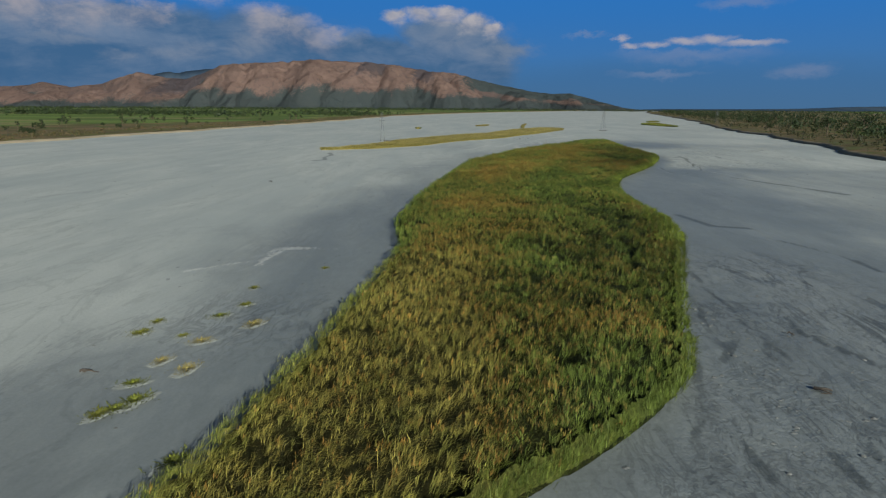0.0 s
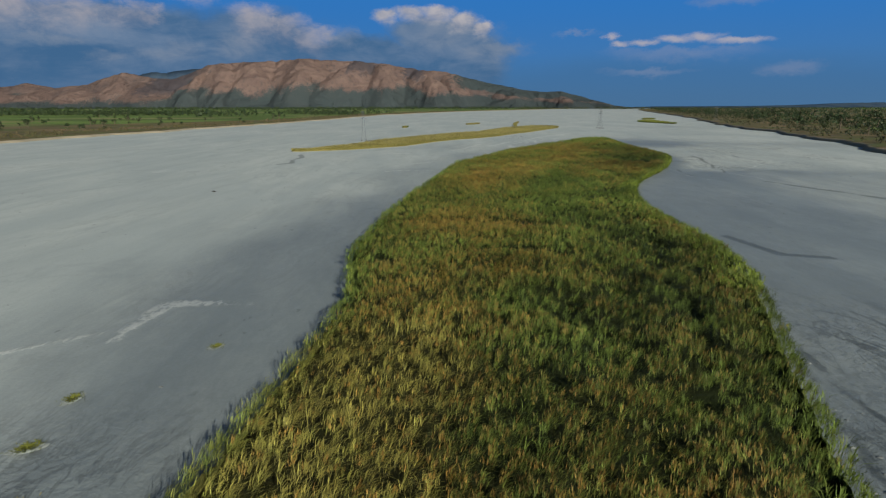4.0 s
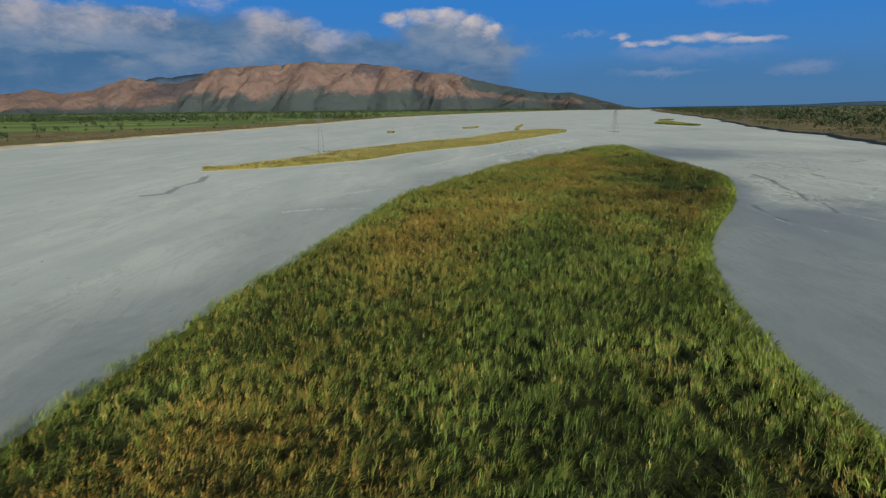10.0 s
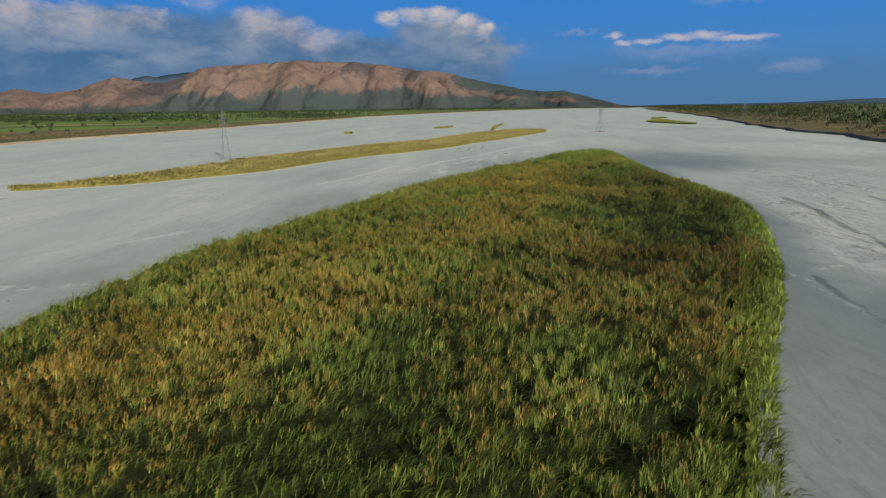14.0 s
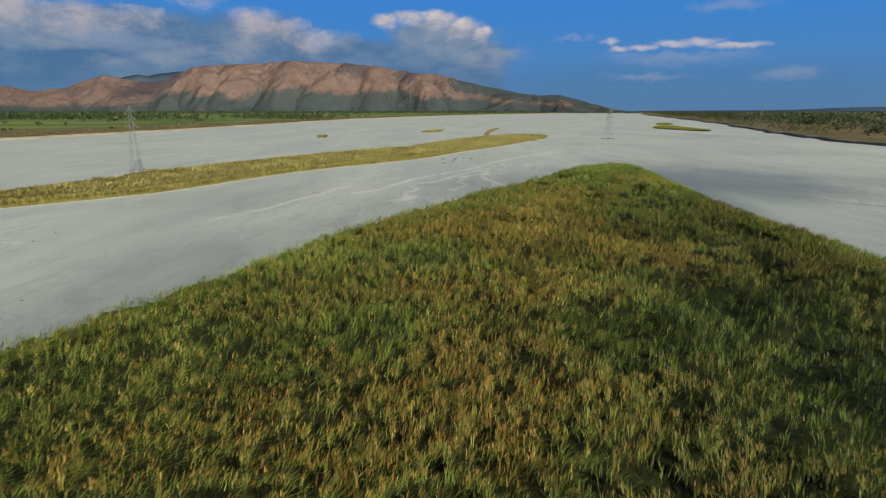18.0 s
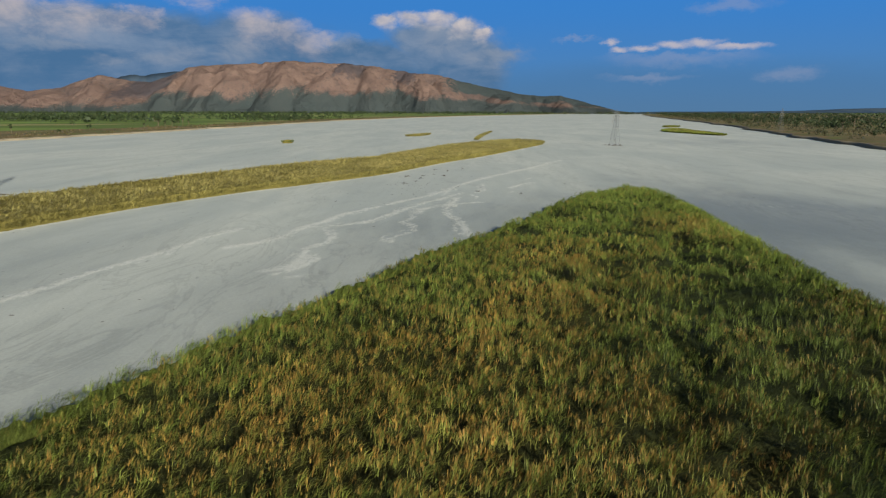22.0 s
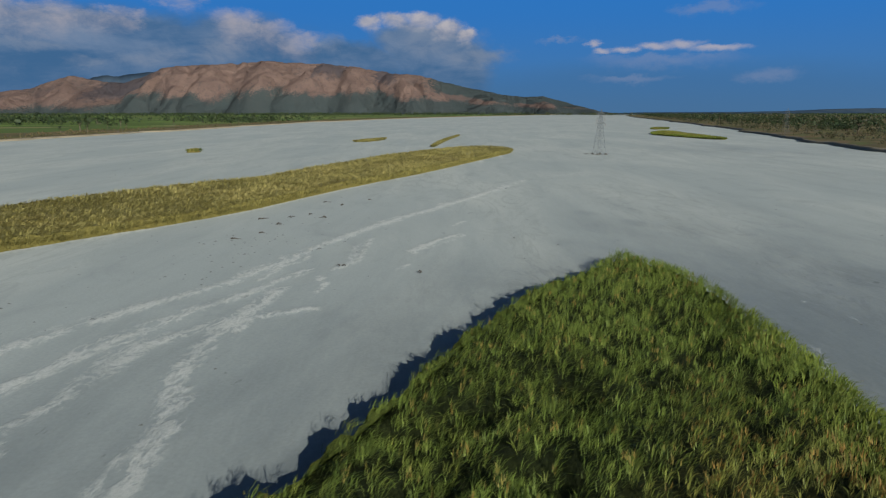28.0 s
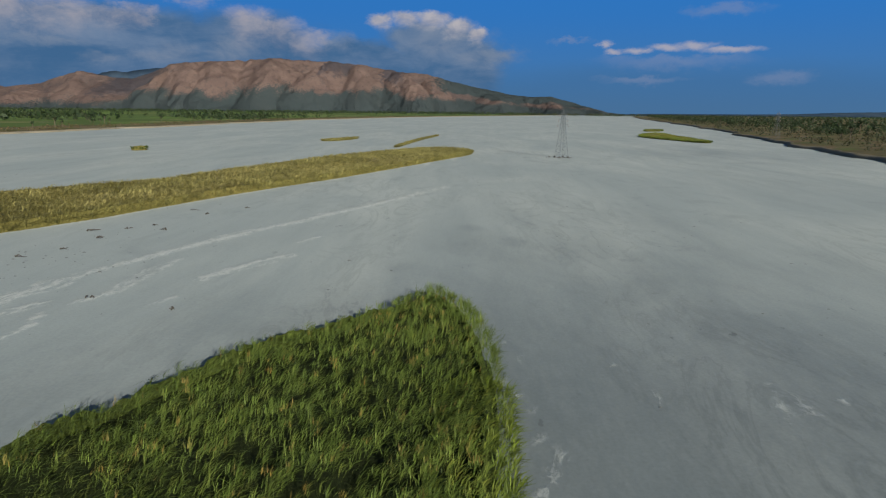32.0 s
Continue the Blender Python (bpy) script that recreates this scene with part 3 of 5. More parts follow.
SCOUR += [
    ([(33.5, 83.4), (32.4, 72.7), (32, 65.3), (31.3, 58.4), (31.4, 52.1)], 0.5),
    ([(28.5, 57.5), (24.9, 51.8)], 0.5),
    ([(30.8, 56.1), (29.8, 52)], 0.5),
    ([(19.8, 39.6), (20.5, 36.8), (20.8, 33.6)], 0.5),
    ([(30.3, 46.4), (30.2, 41.8), (29.3, 37.2)], 0.5),
    ([(29.3, 70.3), (26.2, 58.9), (26.7, 54.5)], 0.5),
    ([(37.5, 64.7), (36.5, 59.4), (39.3, 51.3)], 0.5),
    ([(48.3, 130.4), (50.8, 117.9), (57.6, 115.5)], 1),
    ([(93.3, 203.5), (101, 182.2), (107.3, 165)], 1.3),
    ([(57.9, 105.4), (61.8, 95.2), (62.2, 85)], 0.8),
    ([(21.7, 51.6), (19.4, 43), (16.8, 37.3)], 0.5),
    ([(26.5, 37), (26.3, 33.3)], 0.5)]
HOLLOWS = [(19, 104, 1.5), (22, 108, 1.7), (27, 111, 1.8), (31, 114, 1.5), (24, 101, 1.4), (34, 119, 1.6), (57, 248, 1.6), (60, 253, 1.8), (64, 247, 1.6), (66, 256, 2.0), (62, 262, 1.7), (70, 264, 2.0), (74, 272, 2.0), (68, 275, 1.6), (76, 281, 1.9), (72, 289, 1.7), (53, 243, 1.4), (75, 336, 1.7), (81, 345, 1.8), (78, 341, 1.4), (62, 262, 2.6), (68, 268, 2.3), (74, 262, 2.2), (70, 256, 2.0), (78, 268, 2.0), (28, 92, 2.0), (33, 96, 2.2), (25, 86, 1.8), (38, 104, 1.6), (27.5, 136.5, 2.4), (31, 133, 1.8), (55.5, 269, 2.2), (54, 273, 1.6), (34, 140, 1.5), (38, 137, 2.0), (80, 272, 3.0), (22, 90, 1.6), (30, 128, 1.7), (26, 187, 1.3), (64, 318, 1.4), (9, 48, 1.6), (19, 184, 1.2), (12, 113, 1.8), (16.5, 111, 1.9), (22, 117, 1.7), (29, 119, 2.2), (27, 124, 1.6), (49.5, 201, 2.0), (50.5, 206, 1.6), (46, 197, 1.5)]
# damp pools off the cove, and spots that paint in the view's dim corners
DAMP_SHADE = [((52, 166), 9), ((66, 197), 11), ((54, 178), 8), ((74, 214), 8), ((72, 205), 12), ((60, 186), 10), ((66, 216), 6), ((60, 150), 12), ((50, 112), 8), ((118, 372), 26), ((112, 350), 20), ((-32, 32), 16), ((36, 36), 16), ((50, 52), 16)]

# ---- ground: one sheet to the horizon ----
def spaced(fine_lo, fine_hi, step, lo, hi):
    mid = np.arange(fine_lo, fine_hi + step / 2, step)
    out, d, v = [], step, fine_hi
    while v < hi:
        d *= 1.25
        v = min(v + d, hi)
        out.append(v)
    low, d, v = [], step, fine_lo
    while v > lo:
        d *= 1.25
        v = max(v - d, lo)
        low.append(v)
    return np.array(low[::-1] + list(mid) + out)


gx, gy = spaced(-74, 126, 0.80, -9000, 9000), spaced(24, 490, 1.05, -6000, 9000)
X, Y = np.meshgrid(gx, gy)
near = (np.abs(X - 20) < 330) & (Y > -60) & (Y < 800)
Z = np.where(near, (fractal(X * 1.0, Y * 0.4, 9.0, 3) - 0.5) * 0.22, 0.0)
silt, damp_shade, churn, scour = np.zeros_like(X), np.zeros_like(X), np.zeros_like(X), np.zeros_like(X)
wob_x, wob_y = (fractal(X, Y, 7.0, 31) - 0.5) * 5.0, (fractal(X, Y, 7.0, 47) - 0.5) * 5.0
window = (X > -130) & (X < 200) & (Y > 15) & (Y < 620)
braids = [(line, w, 1.0) for line, w in SILT] + [(line, w * 0.8, 0.72) for line, w in SILT_EAST]
for line, w in SILT:
    p = np.array(line)
    run = np.concatenate([[0], np.cumsum(np.hypot(*np.diff(p, axis=0).T))])
    if run[-1] < 14:
        continue
    # finer threads that part from the main one and join it again
    at = np.arange(0, run[-1], 2.0)
    q = np.stack([np.interp(at, run, p[:, 0]), np.interp(at, run, p[:, 1])], -1)
    side = np.gradient(q, axis=0)
    side = np.stack([-side[:, 1], side[:, 0]], -1) / (np.linalg.norm(side, axis=1)[:, None] + 1e-9)
    for j, reach in ((0, 1.5), (1, -1.3)):
        sway = reach * np.sin(at / (9.0 + 4 * j) + j * 2.1 + p[0, 0]) ** 2 + 0.5 * np.sin(at / 3.1 + j)
        braids.append(([tuple(v) for v in q + side * sway[:, None]], 0.5, 0.80))
for line, w, much in braids:
    d = line_distance(X[window] + wob_x[window] * 0.35, Y[window] + wob_y[window] * 0.35, line)
    silt[window] = np.maximum(silt[window], much * np.exp(-(d / (w * 0.80)) ** 1.3) * (0.66 + 0.50 * rough_field(X[window], Y[window], 4.0, 61)))
for w in (SECOND, ISLAND):
    d = line_distance(X[window], Y[window], w[::3], True)
    silt[window] = np.maximum(silt[window], np.exp(-(d / 1.5) ** 2) * (0.35 + 0.65 * rough_field(X[window], Y[window], 14.0, 66)) * (1.25 if w is SECOND else 0.35))
for line, w in SCOUR:
    d = line_distance(X[window] + wob_x[window] * 0.3, Y[window] + wob_y[window] * 0.3, line)
    scour[window] = np.maximum(scour[window], np.exp(-(d / w) ** 2) * (0.4 + 0.9 * rough_field(X[window], Y[window], 5.0, 67)))
for (px, py), r in DAMP_SHADE:
    d = np.hypot(X + wob_x * 1.5 - px, (Y + wob_y * 1.5 - py) * 0.6)
    damp_shade = np.maximum(damp_shade, np.exp(-(d / r) ** 2))
# broad damp and stains; the west spots paint in the view's dim corner
for px, py, r, k in ((150, 420, 52, 0.32), (124, 470, 34, 0.32), (130, 392, 26, 0.5), (190, 520, 60, 0.28), (112, 396, 14, 0.5), (230, 640, 70, 0.4), (2, 348, 34, 0.42), (30, 400, 26, 0.22), (87.5, 431.5, 4.5, 0.5), (104, 446.5, 4.5, 0.5), (97.3, 456, 4, 0.45)):
    damp_shade = np.maximum(damp_shade, k * np.exp(-(np.hypot(X + wob_x * min(3.0, r / 6) - px, (Y + wob_y * min(3.0, r / 6) - py) * 0.8) / r) ** 2))
# dark band painted along the west shore in place of the reeds' cast shadow
edge = line_distance(X[window], Y[window], WEST_SHORE)
damp_shade[window] = np.maximum(damp_shade[window], np.exp(-(edge / 3.4) ** 2) * np.clip(np.maximum((130 - Y[window]) / 30, (Y[window] - 250) / 40), 0, 1) * 0.9)
shore = np.interp(Y, [p[1] for p in EAST_SHORE[::-1]], [p[0] for p in EAST_SHORE[::-1]])
damp_shade = np.maximum(damp_shade, np.clip((X - shore + 4) / 12, 0, 1) * np.clip((440 - Y) / 60, 0, 1) * np.clip((Y + 300) / 200, 0, 1) * np.clip((260 - X) / 60, 0, 1) * 0.5)
for px, py, r in ((28, 42, 16), (34, 64, 13), (18, 32, 9), (44, 82, 12), (50, 60, 14), (96, 246, 10), (-24, 60, 9)):
    churn = np.maximum(churn, np.exp(-(np.hypot(X - px, Y - py) / r) ** 2))
reach = np.full_like(X, 1e3)
reach[window] = line_distance(X[window], Y[window], ISLAND[::3], True)
# darkening around the island is painted in for the dimmer foot of the view
west_ease = np.clip((Y - 150) / 40, 0, 1) * np.clip((shore - X) / 30, 0, 1)
damp_shade = np.maximum(damp_shade, 0.85 * np.interp(Y, [395, 430], [1.0, 0.5]) * np.clip(1.3 - reach / np.interp(X - shore, [-20, 20], [30, 70]) + (fractal(X, Y, 30.0, 57) - 0.5) * 0.8, 0, 1) * (1 - 0.40 * west_ease) * np.clip((Y - 16 + wob_y) / 16, 0, 1))
zone = np.clip((X - shore - 2) / 8, 0, 1) * np.clip((Y - 226 + wob_y * 4) / 22, 0, 1) * np.clip((372 - Y) / 40, 0, 1) * np.clip((230 - X) / 40, 0, 1)
churn = np.maximum(churn, zone * np.clip(rough_field(X, Y, 26.0, 73) * 1.1 - 0.15, 0, 0.75))
damp_shade = damp_shade * (1 - 0.75 * zone)
Z += churn * (fractal(X, Y, 2.6, 71) - 0.5) * 0.35 + silt * 0.04 - scour * 0.06
i = np.arange(len(gy) - 1)[:, None] * len(gx) + np.arange(len(gx) - 1)[None, :]
quads = np.stack([i, i + 1, i + 1 + len(gx), i + len(gx)], -1).reshape(-1, 4)
ground = new("ground", sheet("ground", np.stack([X, Y, Z], -1).reshape(-1, 3), quads, M_BED, True, silt=silt.ravel(), wet_shade=damp_shade.ravel(), churn=churn.ravel(), scour=scour.ravel()))
tagged(ground, "wide flat grey river bed of fine silt with pale braided streaks", "river bed", kind="structure")


def along(line, y):
    p = np.array(line, dtype=float)
    return np.interp(y, p[:, 1], p[:, 0])


def river_bank(name, line, side, margin, label, rise=1.0):
    ys = np.concatenate([np.linspace(-2500, -50, 30), np.linspace(-40, 1200, 310), np.linspace(1210, 4350, 200)])
    off = np.array([0, 0.7, 1.6, 3.5, 8, 16, 30, 50, 80, 120, 180, 260, 380, 560, 900, 1500, 2600, 4500, 8000.0])
    lift = np.array([-0.3, 0.5, 1.2, 1.5, 1.7, 1.9, 2.0, 2.1, 2.2, 2.2, 2.3, 2.4, 2.5, 2.6, 2.7, 3, 3, 3, 3.0]) * rise
    base = along(line, ys) + (fractal(ys, ys * 0 + side, 60.0, 5) - 0.5) * 26 + (fractal(ys, ys * 0 + side, 9.0, 6) - 0.5) * 4
    xs = base[:, None] + side * off[None, :]
    yy = np.repeat(ys[:, None], len(off), 1)
    zz = lift[None, :] + (fractal(xs, yy, 14.0, 9) - 0.5) * np.minimum(off, 8)[None, :] * 0.12
    n = len(off)
    i = np.arange(len(ys) - 1)[:, None] * n + np.arange(n - 1)[None, :]
    q = np.stack([i, i + 1, i + 1 + n, i + n], -1).reshape(-1, 4)
    if side < 0:
        q = q[:, ::-1]
    inl = np.repeat(off[None, :], len(ys), 0)
    ob = new(name, sheet(name, np.stack([xs, yy, zz], -1).reshape(-1, 3), q, M_LAND, True, inland=inl.ravel(), margin=(margin + (np.where(yy > 560, 900.0, 0.0) if side > 0 else np.interp(yy, [480, 900], [190.0, 0.0]))).ravel()))
    return tagged(ob, label, "river bank", kind="structure")


river_bank("river_bank_west", WEST_BANK, -1, 55.0, "low earth river bank with brown scrub and green rice fields")
river_bank("river_bank_east", EAST_BANK, 1, 60.0, "low earth river bank with olive scrub and a green field", 1.25)

# ---- hills ----
RIDGE = [(-6500, 120), (-4600, 190), (-3698, 165), (-3503, 202), (-3277, 166), (-2993, 195), (-2678, 286), (-2478, 244), (-2297, 230), (-2154, 269), (-2011, 332), (-1827, 358), (-1375, 377), (-1195, 391), (-752, 367), (-531, 338), (-311, 305), (-91, 289), (84, 236), (305, 190), (526, 144), (702, 129), (834, 131), (1011, 86), (1189, 30), (1400, 3)]


# spurs running down from the crest: x and height at the top, x at the foot, length of the run, side slope
SPURS = [(-2080, 300, -1990, 0.85, 0.62), (-1780, 372, -1700, 0.9, 0.55), (-1560, 380, -1520, 0.95, 0.6), (-1240, 396, -1150, 1.0, 0.62),
         (-800, 362, -960, 0.95, 0.66), (-640, 340, -560, 0.85, 0.66), (-330, 300, -120, 0.9, 0.6), (-120, 255, 60, 0.8, 0.55),
         (330, 160, 420, 0.8, 0.5), (760, 112, 800, 1.0, 0.42), (980, 70, 1040, 0.8, 0.4), (-2660, 262, -2560, 0.7, 0.5),
         (-2450, 215, -2300, 0.95, 0.45), (-2950, 190, -2850, 0.9, 0.45), (-3300, 160, -3220, 1.0, 0.45), (-3600, 175, -3560, 0.9, 0.5), (-4300, 170, -4200, 0.9, 0.5)]


def ridged(x, y, size, seed, levels):
    return 1 - np.abs(2 * fractal(x, y, size, seed, levels) - 1) * 1.8


def hills(name, ridge, y_foot, y_top, mat, label, spurs=(), nx=860, ny=120):
    r = np.array(ridge, dtype=float)
    xs, ts = np.linspace(r[0, 0], r[-1, 0], nx), np.linspace(-0.1, 1.12, ny)
    Xh, Th = np.meshgrid(xs, ts)
    Yh = y_foot + Th * (y_top - y_foot)
    tops = np.interp(Xh, r[:, 0], r[:, 1]) * (1 + 0.085 * (fractal(Xh, Xh * 0, 90.0, 77) - 0.5))
    T0 = np.clip(Th, 0, 1)
    wx = Xh + (fractal(Xh, Yh, 420.0, 41) - 0.5) * 260
    wy = Yh + (fractal(Xh, Yh, 420.0, 43) - 0.5) * 260
    u = np.clip((T0 - 0.36) / 0.64, 0, 1)
    Zh = tops * (0.10 * T0 + 0.90 * (u * u * (3 - 2 * u)) ** 0.9)
    back = Zh.copy()
    for xt, h, xf, run, k in spurs:
        q = np.clip((1 - Th) / run, 0, 1.4)
        axis = xt + (xf - xt) * q
        d = np.abs(wx - axis)
        z = h * (1 - 0.10 * q - 0.90 * np.clip(q, 0, 1.2) ** 2.0) - 1.1 * k * (np.sqrt(d * d + 1600) - 40)
        Zh = np.maximum(Zh, z)
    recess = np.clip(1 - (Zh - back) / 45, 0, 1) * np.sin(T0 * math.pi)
    flank = np.clip(Zh / np.maximum(tops, 20), 0, 1)
    cut = np.sin(np.clip(flank, 0, 1) * math.pi) ** 0.7 * np.clip(Th * 8, 0, 1) * np.clip((1.02 - Th) * 9, 0, 1) * np.minimum(tops / 300, 1)
    rills = (ridged(wx, wy * 0.7, 300.0, 8, 3) - 0.55) * 56 + (ridged(wx, wy * 0.7, 120.0, 12, 3) - 0.5) * 19 + (ridged(wx, wy * 0.8, 44.0, 15, 2) - 0.5) * 6
    if spurs:
        Zh = Zh + cut * rills
    Zh = np.minimum(Zh, tops * np.clip(Yh / y_top, 0, 1) * 0.99)
    Zh = np.where(Th > 1, tops * (1 - (Th - 1) * 3.0), Zh)
    Zh = np.where(Th < 0, -5.0, np.maximum(Zh, -1.0 + 8 * T0))
    i = np.arange(ny - 1)[:, None] * nx + np.arange(nx - 1)[None, :]
    q = np.stack([i, i + 1, i + 1 + nx, i + nx], -1).reshape(-1, 4)
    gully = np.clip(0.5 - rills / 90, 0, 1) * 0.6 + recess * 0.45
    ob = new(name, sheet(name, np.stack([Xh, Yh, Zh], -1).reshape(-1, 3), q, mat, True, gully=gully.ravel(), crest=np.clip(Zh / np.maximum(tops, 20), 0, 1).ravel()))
    return tagged(ob, label, "hills", kind="structure")


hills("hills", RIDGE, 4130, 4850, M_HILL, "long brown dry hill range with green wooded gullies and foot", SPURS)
hills("far_hills_east", [(1150, 0), (1600, 14), (2300, 16), (2700, 22), (3000, 36), (3400, 44), (3900, 36), (4400, 28), (6000, 24), (7000, 20)], 4500, 4880, M_FAR, "low wooded hills far behind the plain, tinted haze blue", (), 160, 12)
hills("far_hills_west", [(-2950, 100), (-2750, 250), (-2550, 300), (-2420, 292), (-2250, 318), (-2080, 322), (-1980, 250)], 4950, 4985, M_FAR, "ridge behind the brown hills, tinted haze blue", (), 90, 8)


# ---- reeds ----
def leaf_cloud(n, base, length, width, lean, heading, droop):
    """Bent blades of two triangles each."""
    up = np.cos(lean)
    out = np.sin(lean)
    dx, dy = np.cos(heading), np.sin(heading)
    sx, sy = -dy, dx
    mid = base + np.stack([dx * out * length * 0.55, dy * out * length * 0.55, up * length * 0.62], -1)
    tip = base + np.stack([dx * (out + droop) * length, dy * (out + droop) * length, (up - droop * 0.7) * length], -1)
    side = np.stack([sx * width, sy * width, np.zeros(n)], -1)
    v = np.stack([base, mid - side, mid + side, tip], 1).reshape(-1, 3)
    k = np.arange(n)[:, None] * 4
    f = np.concatenate([k + np.array([[0, 2, 1]]), k + np.array([[1, 2, 3]])], 1).reshape(-1, 3)
    return v, f


def spike_cloud(n, base, length, width, lean, heading):
    """Straight slender spikes of one triangle each, widest near the foot."""
    tip = base + np.stack([np.cos(heading) * np.sin(lean) * length, np.sin(heading) * np.sin(lean) * length, np.cos(lean) * length], -1)
    turn = np.arctan2(np.sin(heading), np.cos(heading)) + math.pi / 2
    side = np.stack([np.cos(turn) * width, np.sin(turn) * width, np.zeros(n)], -1)
    return np.stack([base - side, base + side, tip], 1).reshape(-1, 3), np.arange(3 * n).reshape(-1, 3)


def scatter(rng, line, per_m2):
    lo, hi = line.min(0), line.max(0)
    n = int((hi[0] - lo[0]) * (hi[1] - lo[1]) * per_m2)
    x, y = rng.uniform(lo[0], hi[0], n), rng.uniform(lo[1], hi[1], n)
    keep = inside(x, y, line)
    return x[keep], y[keep]


WIND = 0.5   # the way the reeds lean, radians from +x
BLADES = 6   # leaves of one tuft


def reed_bed(name, line, label, tall, leaves, plumes, seed, tan=0.0, leaf_mat=None, wide=0.045, mat=None):
    rng = np.random.default_rng(seed)
    top = tagged(new(name), label, "reeds", kind="stuff")

    def east_shade_belt(x, y):
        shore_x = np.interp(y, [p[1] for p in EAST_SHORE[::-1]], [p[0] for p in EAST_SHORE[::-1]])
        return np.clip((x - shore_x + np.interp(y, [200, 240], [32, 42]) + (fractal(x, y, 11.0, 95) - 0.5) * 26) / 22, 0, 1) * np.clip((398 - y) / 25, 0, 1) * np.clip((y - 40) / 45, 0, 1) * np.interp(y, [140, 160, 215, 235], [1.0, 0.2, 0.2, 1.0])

    def pits(x, y):
        deep = np.clip((rough_field(x, y, 3.0, seed + 8) - 0.48) * 4.5, 0, 1) * east_shade_belt(x, y) * np.clip((line_distance(x, y, EAST_SHORE[2:-2]) - 4) / 3, 0, 1)
        for px, py, r in HOLLOWS:
            deep = np.maximum(deep, 0.85 * np.exp(-((x - px) ** 2 + (y - py) ** 2) / r ** 2))
        return deep

    def canopy(x, y):
        e = line_distance(x, y, line[::2], True)
        h = tall * (0.80 + 0.34 * fractal(x, y, 6.0, seed + 1)) - 4.5 * np.clip(rough_field(x, y, 7.0, seed + 2) - 0.80, 0, 1) - 1.6 * np.clip(rough_field(x, y, 2.6, seed + 3) - 0.72, 0, 1)
        h = h + (rough_field(x, y, 1.3, seed + 6) - 0.5) * (0.5 if tan else 0.95) * np.interp(y, [42, 80, 335, 365], [0.6, 1.0, 1.0, 0.55]) * tall / 2.5
        if tan == 0:
            h = h - 1.75 * pits(x, y)
        if tan == 0:
            h = h * (0.72 + 0.28 * np.clip(line_distance(x, y, EAST_SHORE[2:-2]) / 3.2, 0, 1) ** 0.8)
        return e, h * (0.90 + 0.10 * np.clip(e / 2.2, 0, 1) ** 0.7)

    def west_reach(x, y):
        return np.clip((3.0 - x + (rough_field(x, y, 8, 4) - 0.5) * 6) / 3, 0, 1) * np.clip((88 - y) / 8, 0, 1)

    def dryness(x, y):
        patch = fractal(x, y, 17.0, seed + 5, 4)
        d = np.clip((patch - 0.36) * 2.6, 0, 1)
        if tan == 0:
            brown, green = np.zeros_like(d), np.zeros_like(d)
            jx, jy = x + (fractal(x, y, 6.0, 91) - 0.5) * 9, y + (fractal(x, y, 6.0, 92) - 0.5) * 9
            for px, py, r in RUSTY:
                brown = np.maximum(brown, np.exp(-(((jx - px) ** 2 + ((jy - py) * 0.8) ** 2) / r ** 2)))
            for px, py, r in LUSH:
                green = np.maximum(green, np.exp(-(((jx - px) ** 2 + ((jy - py) * 0.8) ** 2) / r ** 2)))
            # the belt lowers dryness below zero, painting shade into the leaf colour
            belt = east_shade_belt(x, y) * np.interp(y, [215, 240], [1.0, 0.45]) * np.clip(1.9 * fractal(x, y, 8.0, 96) - 0.30, 0, 1.2)
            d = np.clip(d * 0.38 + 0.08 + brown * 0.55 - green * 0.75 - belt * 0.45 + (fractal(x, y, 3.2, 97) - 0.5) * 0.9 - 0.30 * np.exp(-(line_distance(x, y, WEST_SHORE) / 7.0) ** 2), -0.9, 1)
            west = np.clip((line_distance(x, y, WEST_SHORE) - 8) / 10, 0, 1)
            d = np.where(d < 0.08, 0.08 + (d - 0.08) * west, d)
            d = (d + west_reach(x, y) * (1 - d)) * (1 - 0.8 * np.clip((y + (rough_field(x, y, 20, 8) - 0.5) * 40 - 372) / 16, 0, 1))
        return np.maximum(d, tan) if tan else d

    # tufts: each has its own height, tone, dryness and lean
    tx, ty = scatter(rng, line, leaves / BLADES)
    m = int(np.hypot(*(line - np.roll(line, 1, 0)).T).sum() * 5.0)
    pick = rng.integers(0, len(line), m)
    slide = rng.uniform(0, 1, m)[:, None]
    rim = line[pick] * (1 - slide) + line[(pick + 1) % len(line)] * slide + rng.normal(0, 0.22, (m, 2))
    rim = rim[inside(rim[:, 0], rim[:, 1], line) | (rng.uniform(0, 1, m) < 0.25)]
    tx, ty = np.concatenate([tx, rim[:, 0]]), np.concatenate([ty, rim[:, 1]])
    if tan == 0:
        thick = rng.uniform(0, 1, len(tx)) > np.maximum(0.6 * pits(tx, ty), 0.8 * np.clip((rough_field(tx, ty, 1.1, seed + 14) - 0.74) * 8, 0, 1) * np.clip((350 - ty) / 20, 0, 1) * np.clip((ty - 40) / 40, 0.3, 1)) * np.clip(line_distance(tx, ty, line[::2], True) / 2.0 - 0.3, 0, 1)
        thick &= (rng.uniform(0, 1, len(tx)) > np.clip((ty - 318) / 12, 0, 1)) | (line_distance(tx, ty, WEST_SHORE) > 1.1)
        tx, ty = tx[thick], ty[thick]
    k = len(tx)
    te, th = canopy(tx, ty)
    th = th + np.clip(rng.normal(0, 0.19, k), -0.5, 0.4) * tall / 2.4 * np.clip(te / 1.5, 0.3, 1)
    td = dryness(tx, ty)
